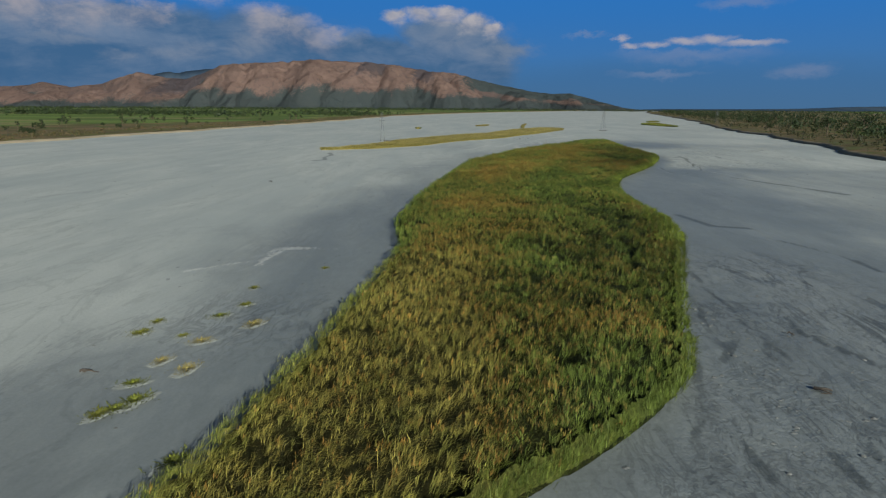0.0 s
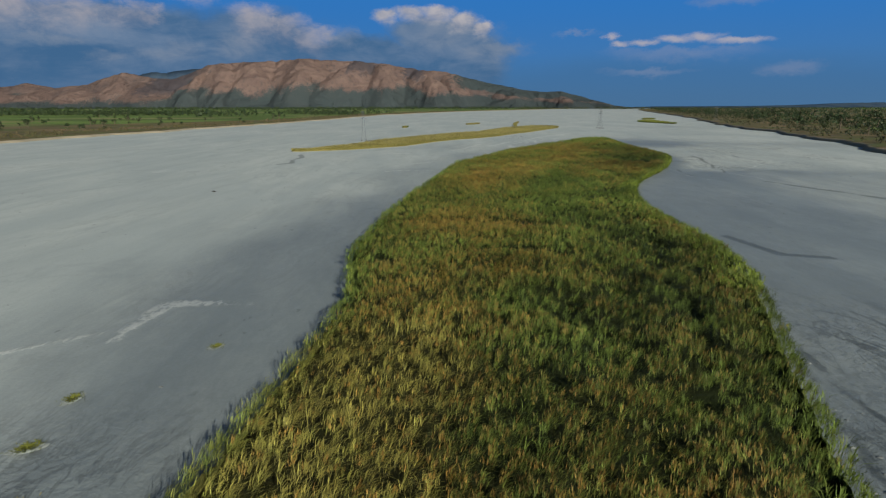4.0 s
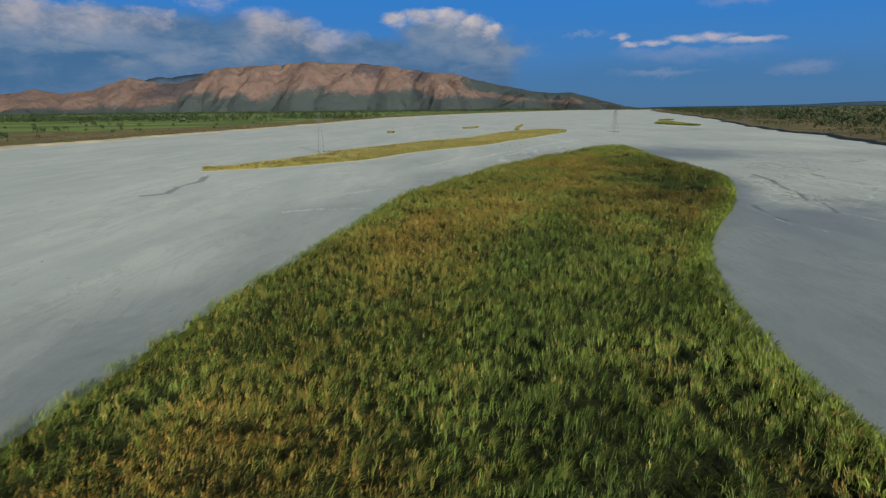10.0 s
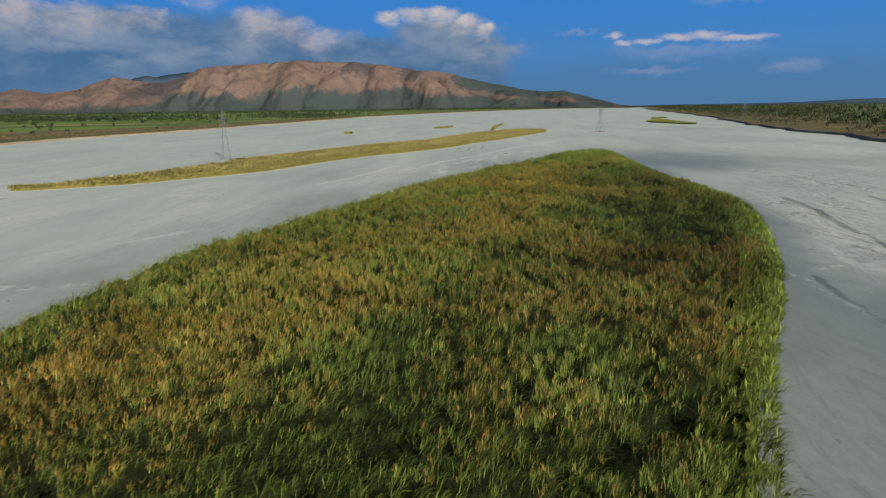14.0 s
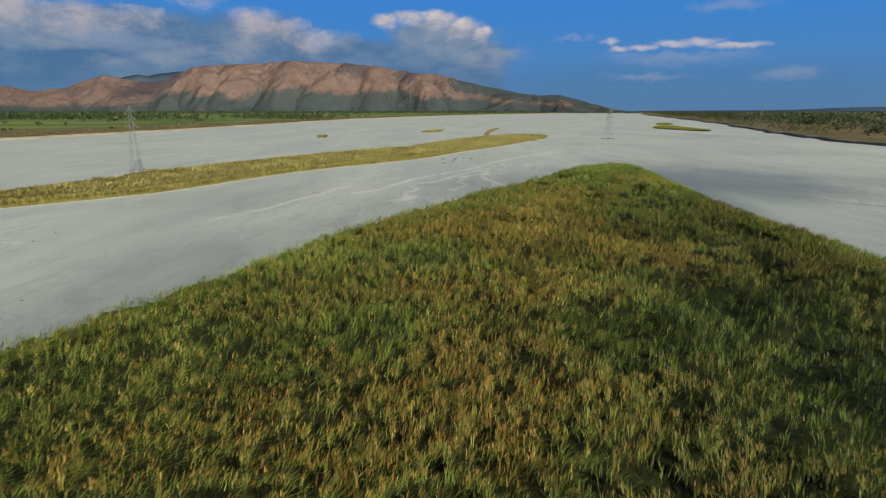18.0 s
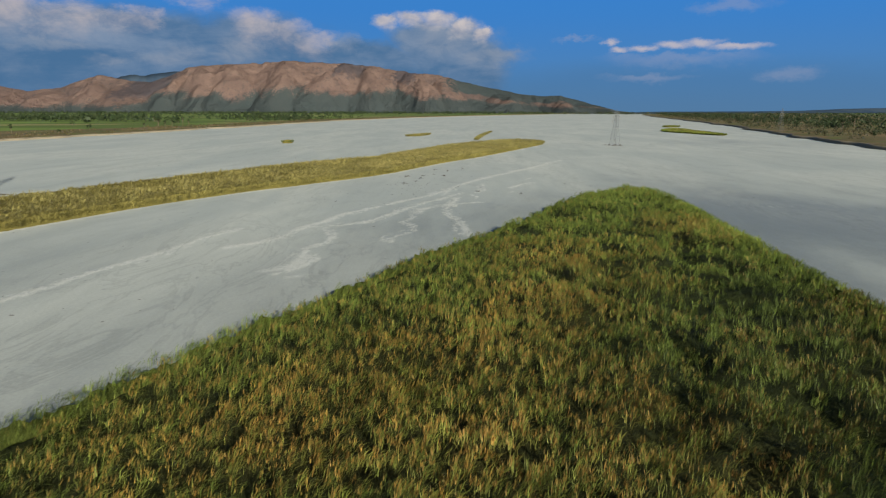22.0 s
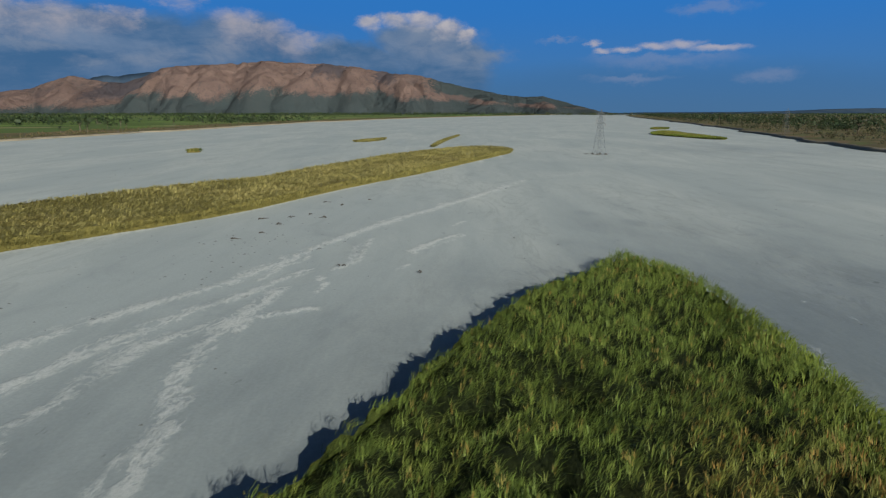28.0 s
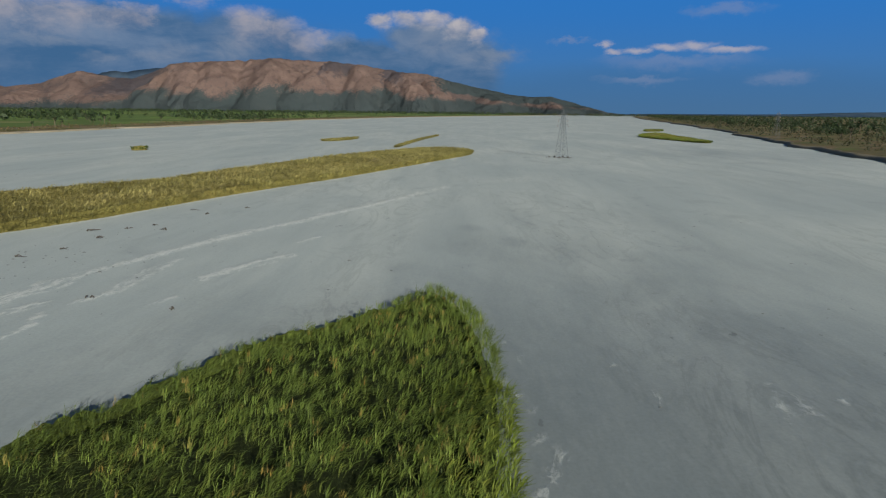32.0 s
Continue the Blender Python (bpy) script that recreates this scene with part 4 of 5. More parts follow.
    td = np.where(td > 0, td * np.clip(te / 3.5, 0.1, 1), td) + rng.normal(0, 0.15 if tan == 0 else 0.10, k)
    if tan == 0:
        td = td + 0.35 * west_reach(tx, ty)
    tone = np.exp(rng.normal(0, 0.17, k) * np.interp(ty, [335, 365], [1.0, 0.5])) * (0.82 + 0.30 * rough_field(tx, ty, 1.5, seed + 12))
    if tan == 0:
        # tone is cut along the east belt as painted shade, besides each tuft's own
        tone = tone * (1 + 0.35 * west_reach(tx, ty)) * np.interp(ty, [335, 372], [1.0, 0.98]) * (1 - np.interp(ty, [60, 95, 125, 145, 185, 225, 325, 350], [0.25, 0.35, 0.35, 0.0, 0.0, 0.50, 0.40, 0.0]) * east_shade_belt(tx, ty))
    tr = rng.uniform(0.12, 0.30, k) * (1.0 if wide < 0.06 else 2.2)
    turn = WIND + (fractal(tx, ty, 9.0, 98) - 0.5) * 1.6 + rng.normal(0, 0.35, k)
    lean = rng.uniform(0.20, 0.70, k) * np.interp(ty, [340, 380], [1.0, 1.35])

    who = np.repeat(np.arange(k), BLADES)
    n = len(who)
    away, rad = rng.uniform(0, 2 * math.pi, n), np.abs(rng.normal(0, 0.5, n))
    x, y = tx[who] + np.cos(away) * rad * tr[who], ty[who] + np.sin(away) * rad * tr[who]
    ln = rng.uniform(0.65, 1.2, n) * tall * (0.42 if plumes else 0.55)
    z = np.maximum(th[who] - ln * rng.uniform(0.55, 1.0, n) - 0.28 * np.minimum(rad, 1.5) ** 2 * tall / 2.4, 0.0) * np.where(te[who] < 1.1, rng.uniform(0, 1, n) ** 0.4, 1.0)
    hx = np.cos(turn[who]) + 0.9 * rad * np.cos(away) + rng.normal(0, 0.3, n)
    hy = np.sin(turn[who]) + 0.9 * rad * np.sin(away) + rng.normal(0, 0.3, n)
    d = td[who] * rng.uniform(0.6, 1.2, n) + rng.normal(0, 0.08, n)
    v, f = leaf_cloud(n, np.stack([x, y, z], -1), ln, wide * rng.uniform(0.7, 1.4, n), np.clip(lean[who] + rng.normal(0, 0.15, n), 0.05, 1.0), np.arctan2(hy, hx), rng.uniform(0.10, 0.50, n))
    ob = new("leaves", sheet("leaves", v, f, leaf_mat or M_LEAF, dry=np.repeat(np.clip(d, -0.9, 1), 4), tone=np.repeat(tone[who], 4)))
    ob.parent = top
    if plumes:
        odds = (0.08 + 0.40 * np.clip((td + 0.20) * 3, 0, 1) + 0.50 * np.clip(td * 1.8, 0, 1)) * np.clip((te - 0.6) / 3.0, 0.02, 1) * np.interp(ty, [335, 378], [1.0, 0.22]) * (1 - 0.85 * west_reach(tx, ty))
        count = np.where(rng.uniform(0, 1, k) < odds, rng.integers(1, 1 + plumes, k), 0)
        head = np.repeat(np.arange(k), count)
        px, py = tx[head] + rng.normal(0, 0.6, len(head)) * tr[head], ty[head] + rng.normal(0, 0.6, len(head)) * tr[head]
        pz = th[head] + rng.uniform(-0.40, 0.0, len(head))
        ph, pl = turn[head] + rng.normal(0, 0.4, len(head)), rng.uniform(0.22, 0.75, len(head))
        pd = np.clip(0.16 + td[head] * rng.uniform(0.8, 1.6, len(head)), 0, 1)
        # a feathery head is a sheaf of three short sprays
        one = np.repeat(np.arange(len(head)), 3)
        n = len(one)
        v, f = spike_cloud(n, np.stack([px[one], py[one], pz[one]], -1), rng.uniform(0.22, 0.48, n), rng.uniform(0.016, 0.032, n), np.clip(pl[one] + rng.normal(0, 0.16, n), 0, 1.2), ph[one] + rng.normal(0, 0.5, n))
        ob = new("plumes", sheet("plumes", v, f, M_PLUME, dry=np.repeat(pd[one], 3), tone=np.repeat(tone[head][one], 3)))
        ob.parent = top
        # young leaf tips standing out of the tufts
        one = np.repeat(np.arange(k), 4)
        n = len(one)
        base = np.stack([tx[one] + rng.normal(0, 0.7, n) * tr[one], ty[one] + rng.normal(0, 0.7, n) * tr[one], np.maximum(th[one] - rng.uniform(0.25, 0.75, n), 0.0)], -1)
        v, f = spike_cloud(n, base, rng.uniform(0.35, 0.75, n), rng.uniform(0.012, 0.024, n), np.clip(lean[one] + 0.12 + rng.normal(0, 0.2, n), 0, 1.2), turn[one] + rng.normal(0, 0.5, n))
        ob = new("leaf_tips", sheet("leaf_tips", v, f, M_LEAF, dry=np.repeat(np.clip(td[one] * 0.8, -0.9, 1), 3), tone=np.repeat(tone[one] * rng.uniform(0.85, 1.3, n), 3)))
        ob.parent = top
    if name == "shore_grass":
        return top
    # sheet below the tufts; on the green island its colour holds the gaps' shade
    step = 0.7
    lo, hi = line.min(0), line.max(0)
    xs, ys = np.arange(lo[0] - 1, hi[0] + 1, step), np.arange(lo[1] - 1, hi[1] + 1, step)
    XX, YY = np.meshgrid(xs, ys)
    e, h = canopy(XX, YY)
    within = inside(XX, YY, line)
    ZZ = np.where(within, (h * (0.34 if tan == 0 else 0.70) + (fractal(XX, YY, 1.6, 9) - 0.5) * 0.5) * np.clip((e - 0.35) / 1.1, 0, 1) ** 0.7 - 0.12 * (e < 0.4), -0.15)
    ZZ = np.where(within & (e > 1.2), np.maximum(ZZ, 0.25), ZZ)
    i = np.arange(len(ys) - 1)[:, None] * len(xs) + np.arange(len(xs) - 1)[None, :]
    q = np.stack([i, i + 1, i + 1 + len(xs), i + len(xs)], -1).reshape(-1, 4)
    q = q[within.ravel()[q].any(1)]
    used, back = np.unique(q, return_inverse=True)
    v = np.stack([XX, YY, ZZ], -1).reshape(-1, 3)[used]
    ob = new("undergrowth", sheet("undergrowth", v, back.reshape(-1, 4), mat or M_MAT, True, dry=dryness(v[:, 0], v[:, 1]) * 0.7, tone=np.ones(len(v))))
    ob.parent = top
    # standing edge of the bed, a wall added inside the shore to cast shadow
    run = np.concatenate([[0], np.cumsum(np.hypot(*np.diff(np.vstack([line, line[:1]]), axis=0).T))])
    s = np.arange(0, run[-1], 0.35)
    ring = np.stack([np.interp(s, run, np.append(line[:, k], line[0, k])) for k in (0, 1)], -1)
    ahead = np.roll(ring, -2, 0) - np.roll(ring, 2, 0)
    ahead /= np.linalg.norm(ahead, axis=1)[:, None] + 1e-9
    inward = np.stack([-ahead[:, 1], ahead[:, 0]], -1)
    probe = ring[0] + inward[0] * 0.5
    if not inside(probe[:1], probe[1:], line)[0]:
        inward = -inward
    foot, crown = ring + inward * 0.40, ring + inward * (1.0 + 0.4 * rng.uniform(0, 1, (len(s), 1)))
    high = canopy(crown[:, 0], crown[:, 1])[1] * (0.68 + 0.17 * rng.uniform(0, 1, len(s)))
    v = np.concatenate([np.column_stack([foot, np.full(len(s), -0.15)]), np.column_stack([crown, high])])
    i = np.arange(len(s))
    j = (i + 1) % len(s)
    ob = new("reed_shadow_wall", sheet("reed_shadow_wall", v, np.stack([i, j, j + len(s), i + len(s)], -1), M_TANMAT if tan else M_EDGE, True, dry=dryness(v[:, 0], v[:, 1]) * 0.7, tone=np.ones(len(v))))
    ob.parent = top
    return top


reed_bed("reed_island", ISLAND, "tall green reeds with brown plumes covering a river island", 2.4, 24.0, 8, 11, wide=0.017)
reed_bed("dry_reed_island", SECOND, "tan and olive dry reeds covering a long river island", 2.1, 11.5, 0.0, 23, 0.5, M_TAN, 0.043, M_TANMAT)
inner = [(x - 4.0, y) for x, y in EAST_SHORE[2:16]]
outer = [(x + 0.35, y) for x, y in EAST_SHORE[2:16]]
reed_bed("shore_grass", rounded(inner[::-1] + outer, 3), "low bright yellow-green grass along the island shore", 1.9, 15.0, 0.0, 51, 0.12, M_FRESH, 0.03)
for line, lab, mat, tall in (
        (rounded([(247, 836), (252, 792), (258, 758), (266, 752), (273, 776), (280, 850), (290, 900), (284, 915), (262, 884)]), "small green reed islet in the grey bed", M_FRESH, 1.7),
        (rounded([(300, 992), (312, 988), (326, 1010), (334, 1040), (318, 1040)]), "small dark green islet in the grey bed", M_LEAF, 1.6),
        (rounded([(12, 729), (20, 728), (28, 748), (30, 768), (24, 764), (16, 744)]), "small olive grass islet in the grey bed", M_TAN, 1.6),
        (rounded([(-54, 629), (-51, 628), (-48, 630.5), (-48.6, 634), (-52.5, 633)]), "clump of green reeds in the grey bed", M_LEAF, 2.5),
        (rounded([(64, 676), (66.5, 676), (71, 720), (77, 770), (84, 820), (81.5, 818), (73.5, 770), (67.5, 722)]), "thin olive grass spit trailing from the island", M_TAN, 1.5)):
    reed_bed("reed_islet", line, lab, tall, 4.5, 0.0, 31, 0.25, mat, 0.08, M_TANMAT)


# ---- lattice towers ----
def bar(bm, a, b, w):
    """A square steel bar from a to b."""
    a, b = Vector(a), Vector(b)
    d = b - a
    rot = d.to_track_quat("Z", "Y").to_matrix().to_4x4()
    bmesh.ops.create_cube(bm, size=1.0, matrix=Matrix.Translation((a + b) / 2) @ rot @ Matrix.Diagonal((w, w, d.length, 1)))


def lattice_tower(label):
    top = tagged(new("lattice_tower"), label, "power pylon", "power pylons on the river bed")
    levels = [0, 3.2, 6.0, 8.4, 10.5, 12.3, 13.8, 15.2, 16.6, 18.0]
    half = [2.1 - 0.096 * z if z < 13 else 0.77 - 0.06 * (z - 13.8) for z in levels]
    corner = [(1, 1), (-1, 1), (-1, -1), (1, -1)]
    for cx, cy in corner:
        bm = bmesh.new()
        for k in range(len(levels) - 1):
            bar(bm, (cx * half[k], cy * half[k], levels[k]), (cx * half[k + 1], cy * half[k + 1], levels[k + 1]), 0.09)
        part("leg", bm, M_STEEL, top)
        bm = bmesh.new()
        bmesh.ops.create_cone(bm, cap_ends=True, segments=10, radius1=0.55, radius2=0.42, depth=0.9, matrix=Matrix.Translation((cx * 2.1, cy * 2.1, 0.2)))
        part("footing", bm, M_CONC, top, "stained concrete footing")
    for k in range(len(levels) - 1):
        bm = bmesh.new()
        for q in range(4):
            (ax, ay), (bx, by) = corner[q], corner[(q + 1) % 4]
            z0, z1, h0, h1 = levels[k], levels[k + 1], half[k], half[k + 1]
            bar(bm, (ax * h0, ay * h0, z0), (bx * h1, by * h1, z1), 0.036)
            bar(bm, (bx * h0, by * h0, z0), (ax * h1, ay * h1, z1), 0.036)
            bar(bm, (ax * h1, ay * h1, z1), (bx * h1, by * h1, z1), 0.036)
        part("bracing", bm, M_STEEL, top)
    for z, reach in ((13.8, 2.6), (15.9, 2.2), (18.0, 1.8)):
        for side in (-1, 1):
            bm = bmesh.new()
            tip = (side * reach, 0, z)
            for y in (-0.5, 0.5):
                bar(bm, (side * 0.5, y, z - 0.05), tip, 0.1)
                bar(bm, (side * 0.5, y, z + 0.7), tip, 0.08)
            arm = part("crossarm", bm, M_STEEL, top)
            bm = bmesh.new()
            for n in range(6):
                bmesh.ops.create_cone(bm, cap_ends=True, segments=10, radius1=0.13, radius2=0.05, depth=0.12, matrix=Matrix.Translation((side * reach, 0, z - 0.2 - 0.14 * n)))
            part("insulator", bm, M_GLASS, arm, "brown porcelain insulator string")
    bm = bmesh.new()
    for cx, cy in corner:
        bar(bm, (cx * half[-1], cy * half[-1], 18.0), (0, 0, 20.0), 0.1)
    part("peak", bm, M_STEEL, top)
    return top


tower = lattice_tower("tall grey galvanised steel lattice pylon with three crossarm levels")
tower.matrix_basis = pose(141.5, 613, 0.05, 0, 0, 22)
copy_thing(tower, pose(-57.2, 404, 0.05, 0, 0, 12)).scale = (0.66, 0.66, 1.0)
copy_thing(tower, pose(330, 792, 1.4, 0, 0, 22))

# ---- driftwood and mud ----
def driftwood(label, seed, n, spread, length):
    rng = random.Random(seed)
    top = tagged(new("driftwood"), label, "driftwood", "driftwood on the river bed")
    for k in range(n):
        bm = bmesh.new()
        p = Vector((rng.uniform(-1, 1) * spread, rng.uniform(-1, 1) * spread * 0.5, 0.12 + 0.1 * rng.random()))
        ang, r = rng.uniform(-0.5, 0.5) + (2.0 if rng.random() < 0.25 else 0), rng.uniform(0.06, 0.15)
        ln = length * rng.uniform(0.5, 1.2)
        pts = [p + Vector((math.cos(ang + 0.25 * j * rng.uniform(-1, 1)) * ln * j / 4, math.sin(ang) * ln * j / 4, 0.10 * math.sin(j) * rng.uniform(0, 2))) for j in range(5)]
        rings = []
        for j, q in enumerate(pts):
            rad = r * (1 - 0.18 * j)
            rings.append([bm.verts.new(q + Vector((-math.sin(ang) * math.cos(a) * rad, math.cos(ang) * math.cos(a) * rad, math.sin(a) * rad))) for a in [i * math.pi / 3 for i in range(6)]])
        for r0, r1 in zip(rings, rings[1:]):
            for i in range(6):
                bm.faces.new((r0[i], r0[(i + 1) % 6], r1[(i + 1) % 6], r1[i]))
        bm.faces.new(rings[0][::-1])
        bm.faces.new(rings[-1])
        part("branch" if k else "log", bm, M_WOOD, top)
    return top


for x, y, turn, n, spread, ln in ((141.5, 611.5, 10, 9, 3.2, 2.6), (138, 613, 160, 4, 2.0, 3.0), (-54, 409, 40, 7, 2.5, 3.2), (-46, 412, 20, 3, 1.0, 4.0)):
    driftwood("tangle of dark driftwood caught at the foot of a pylon", int(x + y), n, spread, ln).matrix_basis = pose(x, y, 0.0, 0, 0, turn)
for x, y, turn, ln in ((30.5, 46.3, -35, 1.6), (35, 59, -30, 0.9), (67, 414, 70, 0.8), (-61, 180, 20, 1.6), (-34, 46.5, 15, 1.4), (40.6, 437.7, 10, 1.0), (41.3, 445, 47, 1.1), (37.5, 433.6, 24, 1.3), (36.6, 450.2, 61, 1.4), (41.9, 452.1, 38, 1.0), (44.7, 455, 15, 1.1), (48.2, 451.4, 52, 1.3), (44.3, 470.1, 29, 1.4), (48.7, 465.9, 66, 1.0), (53.6, 473.6, 43, 1.1), (57, 417.1, 20, 1.3)):
    driftwood("short dark driftwood stick lying on grey silt", int(x * 3 + y), 2, 0.3, ln).matrix_basis = pose(x, y, -0.03, 0, 0, turn)

rng = np.random.default_rng(5)
cx = np.concatenate([rng.uniform(-110, 160, 900), rng.normal(28, 9, 420), rng.normal(40, 9, 160)])
cy = np.concatenate([rng.uniform(30, 560, 900), rng.normal(50, 16, 420), rng.normal(425, 14, 160)])
free = ~(inside(cx, cy, ISLAND) | inside(cx, cy, SECOND))
cx, cy = cx[free], cy[free]
cr = rng.uniform(0.04, 0.13, len(cx)) * rng.choice([1.0, 1.0, 1.7], len(cx))
octa = np.array([[1, 0, 0], [0.3, 0.9, 0.1], [-0.8, 0.5, 0], [-0.7, -0.6, 0], [0.4, -0.9, 0.05], [0.1, 0.1, 0.62], [-0.25, -0.2, 0.5]])
cv = (octa[None] * (1 + rng.uniform(-0.3, 0.3, (len(cx), 7, 3)))) * cr[:, None, None] * np.array([1.5, 0.9, 1.0]) + np.stack([cx, cy, np.full(len(cx), -0.02)], -1)[:, None, :]
tri = np.array([[0, 1, 5], [1, 2, 5], [2, 6, 5], [2, 3, 6], [3, 4, 6], [4, 5, 6], [4, 0, 5]])
cf = (np.arange(len(cx))[:, None, None] * 7 + tri[None]).reshape(-1, 3)
tagged(new("mud_clods", sheet("mud_clods", cv.reshape(-1, 3), cf, M_CLOD)), "small dark mud clods strewn over grey silt", "mud clods", kind="stuff")


# ---- grass tussocks on the open bed ----
def tussock(label, seed, size, mat, dry):
    rng = np.random.default_rng(seed)
    top = tagged(new("grass_tussock"), label, "grass tussock", "tussocks on the river bed")
    n = 340
    r = np.abs(rng.normal(0, 0.52, n)) * size
    a = rng.uniform(0, 2 * math.pi, n)
    base = np.stack([r * np.cos(a) * 1.3, r * np.sin(a) * 0.9, np.zeros(n)], -1)
    v, f = leaf_cloud(n, base, rng.uniform(0.3, 0.7, n) * (0.3 + 0.4 * size), rng.uniform(0.015, 0.035, n), rng.uniform(0.1, 0.9, n), a + rng.normal(0, 0.5, n), rng.uniform(0.1, 0.5, n))
    ob = new("leaves", sheet("leaves", v, f, mat, dry=np.full(len(v), dry), tone=np.repeat(rng.uniform(0.5, 0.95, n), len(v) // n)))
    ob.parent = top
    bm = bmesh.new()
    bmesh.ops.create_icosphere(bm, subdivisions=3, radius=1.0)
    for q in bm.verts:
        w = noise.noise(q.co * 2.3 + Vector((seed, 0, 0)))
        q.co = Vector((q.co.x * 1.5 * size, q.co.y * 0.7 * size, q.co.z * 0.09 * size)) * (1 + 0.45 * w)
    part("silt_mound", bm, M_MOUND, top, "low mound of pale silt")
    return top


kinds = [tussock("olive grass tussock on a low silt mound", 1, 0.9, M_FRESH, 0.25), tussock("golden dry grass tussock on a low silt mound", 2, 1.0, M_TAN, 0.8), tussock("flattened olive grass streak on pale silt", 3, 0.7, M_FRESH, 0.45)]
spots = [(-33.8, 55.8, 2, 1.3), (-33.7, 59.1, 2, 1), (-26.5, 53.9, 1, 1), (-28.1, 49.1, 1, 0.9), (-22.8, 58.8, 1, 1.1), (-26.1, 65.2, 2, 1), (-27.4, 71.8, 2, 0.9), (-27.6, 61.2, 0, 1), (-29, 55.3, 2, 0.8), (-24.9, 47.5, 1, 1.1), (-28.2, 44.6, 0, 1), (-26.4, 41.7, 0, 1.3), (-28, 39.4, 2, 1.2), (-27.2, 40.3, 0, 1), (-19.1, 33.6, 0, 1.3), (-20.4, 81.8, 2, 0.8)]
for n, (x, y, kind, size) in enumerate(spots):
    size *= 1.05
    m = pose(x, y, 0.0, 0, 0, 50 + 25 * math.sin(n * 2.3)) @ Matrix.Diagonal((size, size, size * 0.7, 1))
    first = [q[2] for q in spots].index(kind) == n
    if first:
        kinds[kind].matrix_basis = m
    else:
        twin = copy_thing(kinds[kind], m)
        twin.scale = (size, size, size * 0.7)


# ---- trees ----
def leaf_quads(rng, centres, radii, per, size):
    """Small leaf sprays around clump centres, two triangles each."""
    c = np.repeat(centres, per, 0)
    d = rng.normal(0, 1, c.shape)
    d /= np.linalg.norm(d, axis=1)[:, None]
    p = c + d * (np.repeat(radii, per)[:, None] * rng.uniform(0.45, 1.05, (len(c), 1)))
    u = rng.normal(0, 1, c.shape)
    u /= np.linalg.norm(u, axis=1)[:, None]
    w = np.cross(u, d)
    sz = np.asarray(size if np.ndim(size) == 0 else np.repeat(size, per)[:, None])
    k = sz * rng.uniform(0.6, 1.3, (len(c), 1))
    v = np.stack([p - u * k, p + w * k * 0.7, p + u * k, p - w * k * 0.7], 1).reshape(-1, 3)
    f = np.arange(len(v)).reshape(-1, 4)
    return v, f


def tree(label, seed, height, spread):
    rng = np.random.default_rng(seed)
    top = tagged(new("tree"), label, "tree", "trees on the river banks")
    bm = bmesh.new()
    ends = []
    for k in range(6):
        ang = k * 1.05 + rng.uniform(-0.3, 0.3)
        z0 = height * (0.0 if k == 0 else rng.uniform(0.25, 0.5))
        z1 = height * (0.8 if k == 0 else rng.uniform(0.55, 0.85))
        out = 0.15 if k == 0 else spread * rng.uniform(0.45, 0.8)
        a, b = Vector((0, 0, z0)), Vector((math.cos(ang) * out, math.sin(ang) * out, z1))
        r = height * (0.03 if k == 0 else 0.013)
        m = Matrix.Translation((a + b) / 2) @ (b - a).to_track_quat("Z", "Y").to_matrix().to_4x4()
        bmesh.ops.create_cone(bm, cap_ends=True, segments=7, radius1=r, radius2=r * 0.4, depth=(b - a).length, matrix=m)
        ends.append(b)
    part("trunk", bm, M_BARK, top)
    cen = np.array([tuple(e) for e in ends] + [(rng.uniform(-1, 1) * spread * 0.7, rng.uniform(-1, 1) * spread * 0.7, height * rng.uniform(0.45, 0.95)) for _ in range(9)])
    v, f = leaf_quads(rng, cen, rng.uniform(0.22, 0.42, len(cen)) * spread, 34, 0.30)
    ob = new("crown", sheet("crown", v, f, M_TREE, dry=np.full(len(v), rng.uniform(0, 0.3))))
    ob.parent = top
    return top


models = [tree("dark green broad-leaved tree on the river bank", 41, 8.0, 3.4), tree("tall slender dark green tree on the river bank", 42, 10.0, 2.4), tree("low rounded olive tree on the river bank", 43, 5.0, 3.0), tree("small bushy green tree among the fields", 44, 6.0, 2.6)]
rng = np.random.default_rng(77)
used_first = [False] * 4
groves = []
for n in range(44):
    y = 330 + 1300 * rng.uniform() ** 1.3
    groves.append((along(WEST_BANK, y) - 12 - 180 * rng.uniform() ** 1.4, y))
for n in range(120):
    y = 240 + 1500 * rng.uniform() ** 1.3
    groves.append((along(EAST_BANK, y) + 25 + 230 * rng.uniform(), y))
for px, py, count in ((-350, 445, 4), (-392, 552, 5), (-447, 827, 7), (-382, 645, 4), (-330, 700, 3), (-520, 760, 6), (-300, 1010, 5), (-620, 1050, 8), (-420, 1180, 6)):
    groves += [(px + rng.normal(0, 9), py + rng.normal(0, 11)) for _ in range(count)]
groves += [(-381, 488), (-300, 500), (-352, 560), (-436, 622), (-430, 640), (-396, 690), (-252, 872), (-243, 868), (-300, 735)]
for n, (x, y) in enumerate(groves):
    k = int(rng.integers(0, 4))
    sz = rng.uniform(0.6, 1.15) * (1.0 if x < 100 else 1.3)
    m = pose(x, y, 1.7 if x < 100 else 2.3, 0, 0, rng.uniform(0, 360)) @ Matrix.Diagonal((sz, sz, sz, 1))
    if not used_first[k]:
        models[k].matrix_basis = m
        used_first[k] = True
    else:
        copy_thing(models[k], m).scale = (sz, sz, sz)


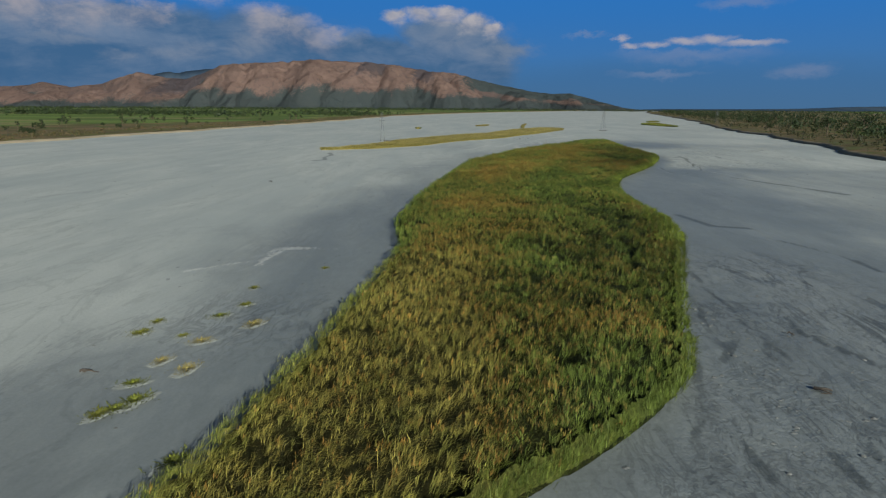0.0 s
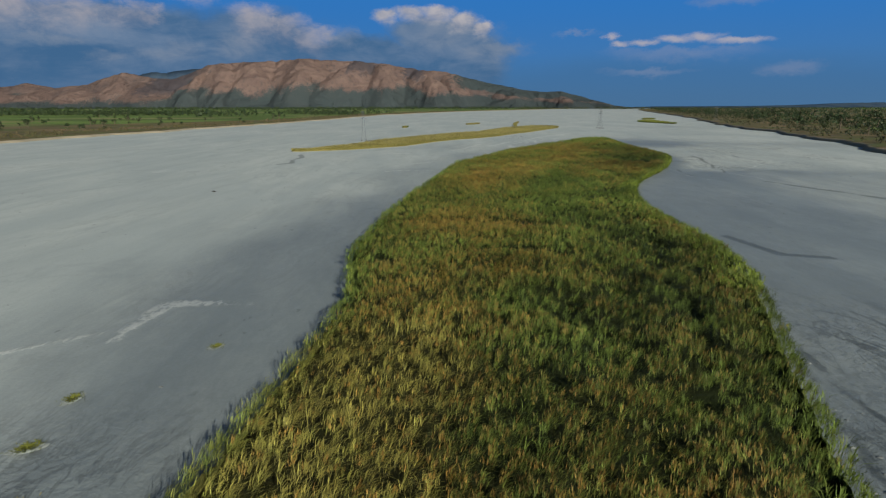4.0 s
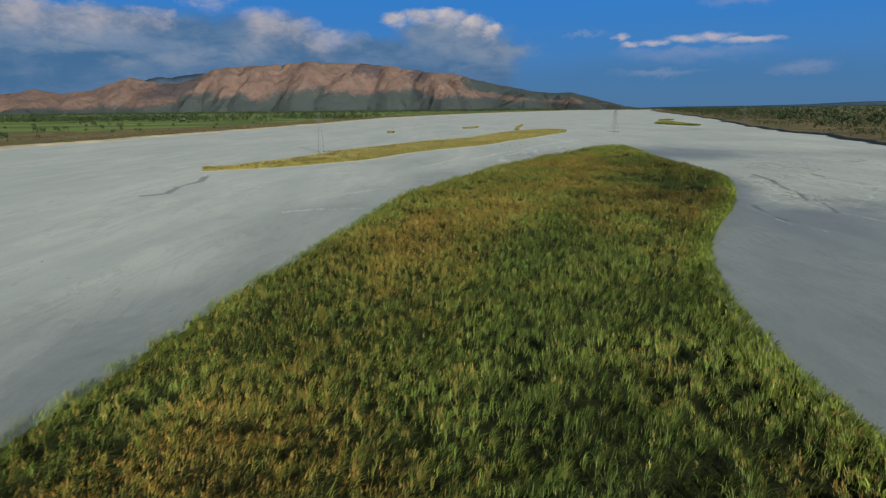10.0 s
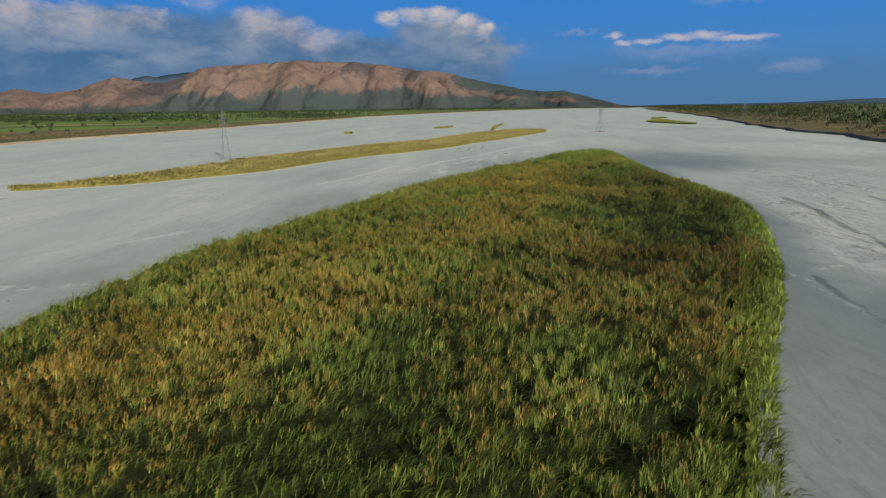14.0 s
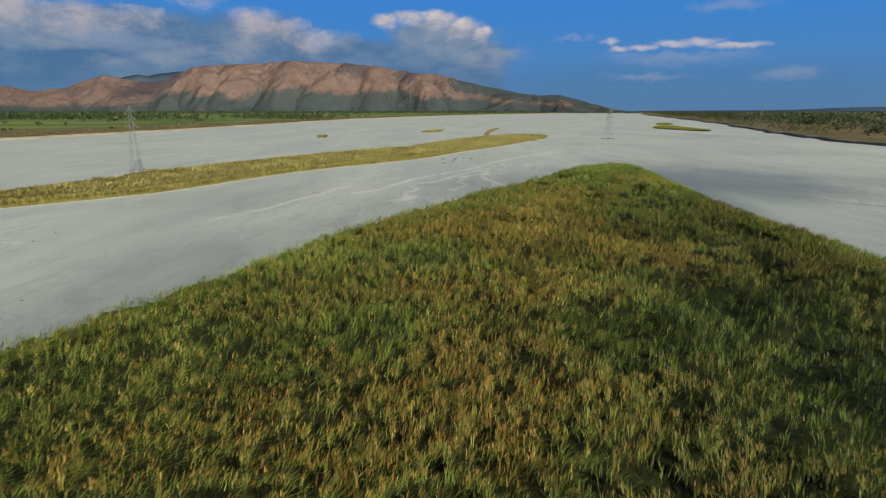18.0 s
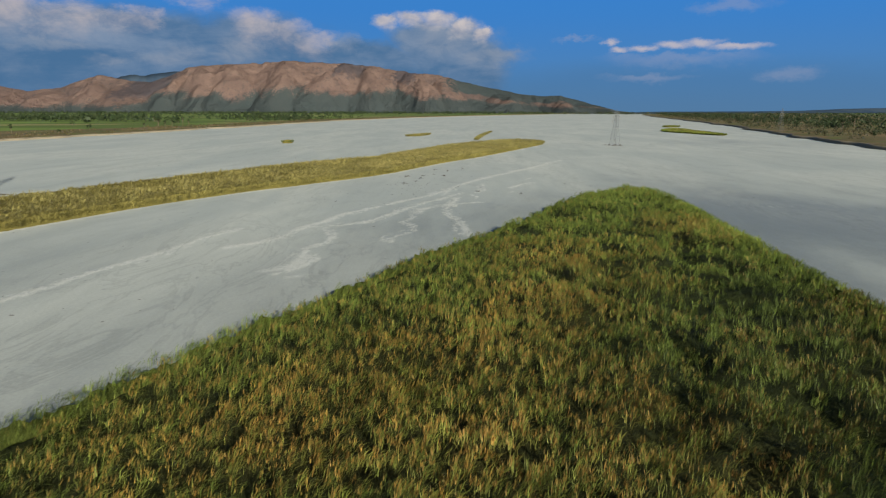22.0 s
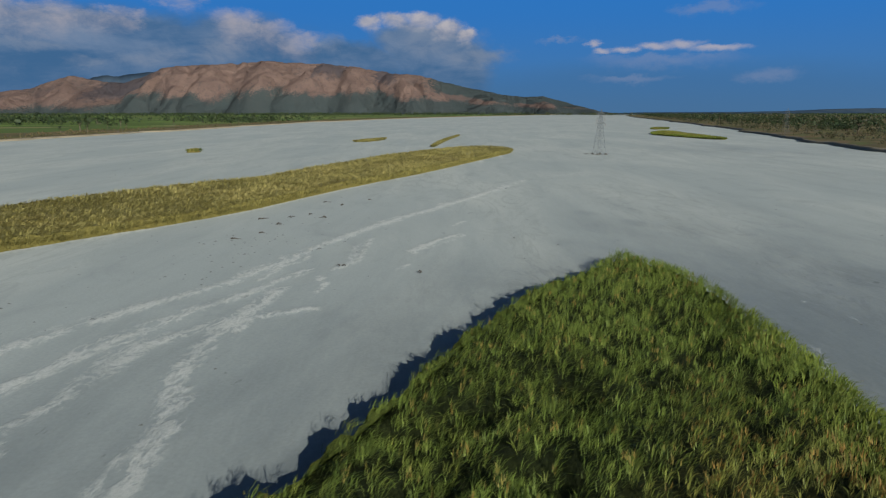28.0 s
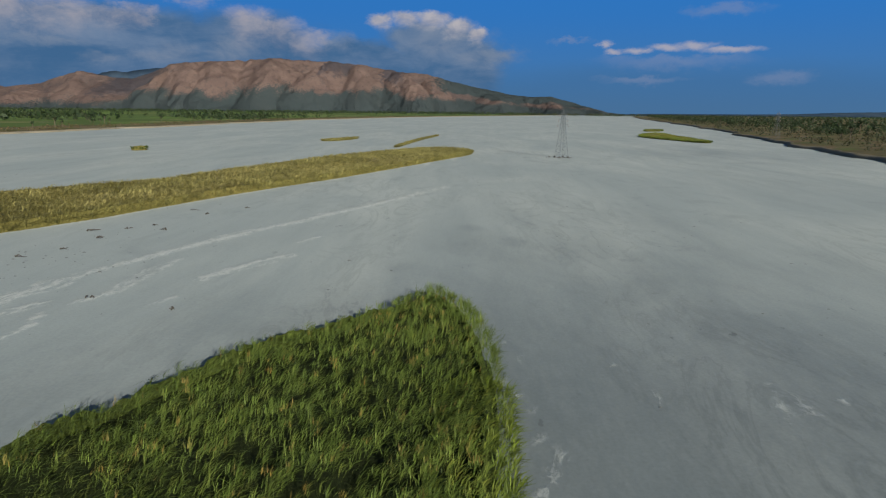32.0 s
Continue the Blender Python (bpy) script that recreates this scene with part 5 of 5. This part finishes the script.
def thicket(name, x, y, z, height, spray, per, mat, label, cat, seed, pale=1.0):
    rng = np.random.default_rng(seed)
    n = len(x)
    h = height * rng.uniform(0.5, 1.3, n)
    cen = np.stack([np.concatenate([x, x + rng.normal(0, 0.4, n) * h]), np.concatenate([y, y + rng.normal(0, 0.4, n) * h]), np.concatenate([z + h * 0.35, z + h * 0.7])], -1)
    rad = np.concatenate([h * 0.45, h * 0.32])
    v, f = leaf_quads(rng, cen, rad, per, np.concatenate([h, h]) * spray)
    dry = np.repeat(np.tile(rng.uniform(0, 1, n) ** 1.5 * pale, 2), per * 4)
    return tagged(new(name, sheet(name, v, f, mat, dry=dry)), label, cat, kind="stuff")


def strip(seed, line, side, n, y0, y1, d0, d1, power=1.0):
    rng = np.random.default_rng(seed)
    y = y0 + (y1 - y0) * rng.uniform(0, 1, n) ** 1.6
    x = along(line, y) + side * (d0 + (d1 - d0) * rng.uniform(0, 1, n) ** power)
    return x, y


x, y = strip(1, WEST_BANK, -1, 3400, 250, 2200, 2, 70, 1.2)
clump = fractal(x, y, 30.0, 39) > 0.42
x, y = x[clump], y[clump]
thicket("bank_brush_west", x, y, np.full(len(x), 1.4), 2.3, 0.17, 8, M_SCRUB, "brown and olive brush along the river bank", "brush", 3)
x, y = strip(2, EAST_BANK, 1, 9000, 200, 2200, 6, 240, 0.9)
u, v = x * 0.8 + y * 0.6, y * 0.8 - x * 0.6
clump = fractal(u, v, 42.0, 19) + 0.35 * (rough_field(u, v, 9.0, 20) - 0.5) > 0.47
x, y = x[clump], y[clump]
thicket("bank_brush_east", x, y, np.full(len(x), 2.0), 3.4, 0.15, 10, M_BRUSH, "olive and brown brush along the river bank", "brush", 4)
x, y = strip(5, WEST_BANK, -1, 5200, 900, 4330, 200, 3000, 1.0)
clump = fractal(x, y, 240.0, 6) > np.interp(y, [900, 2300, 3300], [0.67, 0.56, 0.22])
thicket("far_woods_west", x[clump], y[clump], np.full(clump.sum(), 2.5), 12.0, 0.24, 6, M_TREE, "dark green tree belts below the hills", "woods", 7, 0.3)
x, y = strip(6, WEST_BANK, -1, 2600, 1250, 1750, 40, 1500, 1.0)
clump = fractal(x * 0.8 + y * 0.6, y * 0.8 - x * 0.6, 160.0, 26) > 0.42
thicket("field_woods_west", x[clump], y[clump], np.full(clump.sum(), 2.2), 8.5, 0.20, 7, M_TREE, "dark green tree belt behind the fields", "woods", 27, 0.3)
x, y = strip(8, EAST_BANK, 1, 6500, 300, 4300, 60, 2200, 1.7)
u, v = x * 0.8 + y * 0.6, y * 0.8 - x * 0.6
clump = 0.55 * fractal(u, v, 200.0, 9) + 0.45 * fractal(u, v, 60.0, 29) > np.interp(np.abs(x - along(EAST_BANK, y)), [60, 160, 320], [0.44, 0.32, 0.15])
thicket("far_woods_east", x[clump], y[clump], np.full(clump.sum(), 2.7), 7.5, 0.15, 11, M_TREE, "dark woods and scrub on the plain", "woods", 10, 0.25)
x = np.random.default_rng(12).uniform(350, 1100, 260)
thicket("far_woods_north", x, 3300 + 500 * np.random.default_rng(13).uniform(0, 1, 260), np.full(260, 0.5), 12.0, 0.24, 6, M_TREE, "dark tree line at the far end of the bed", "woods", 14)
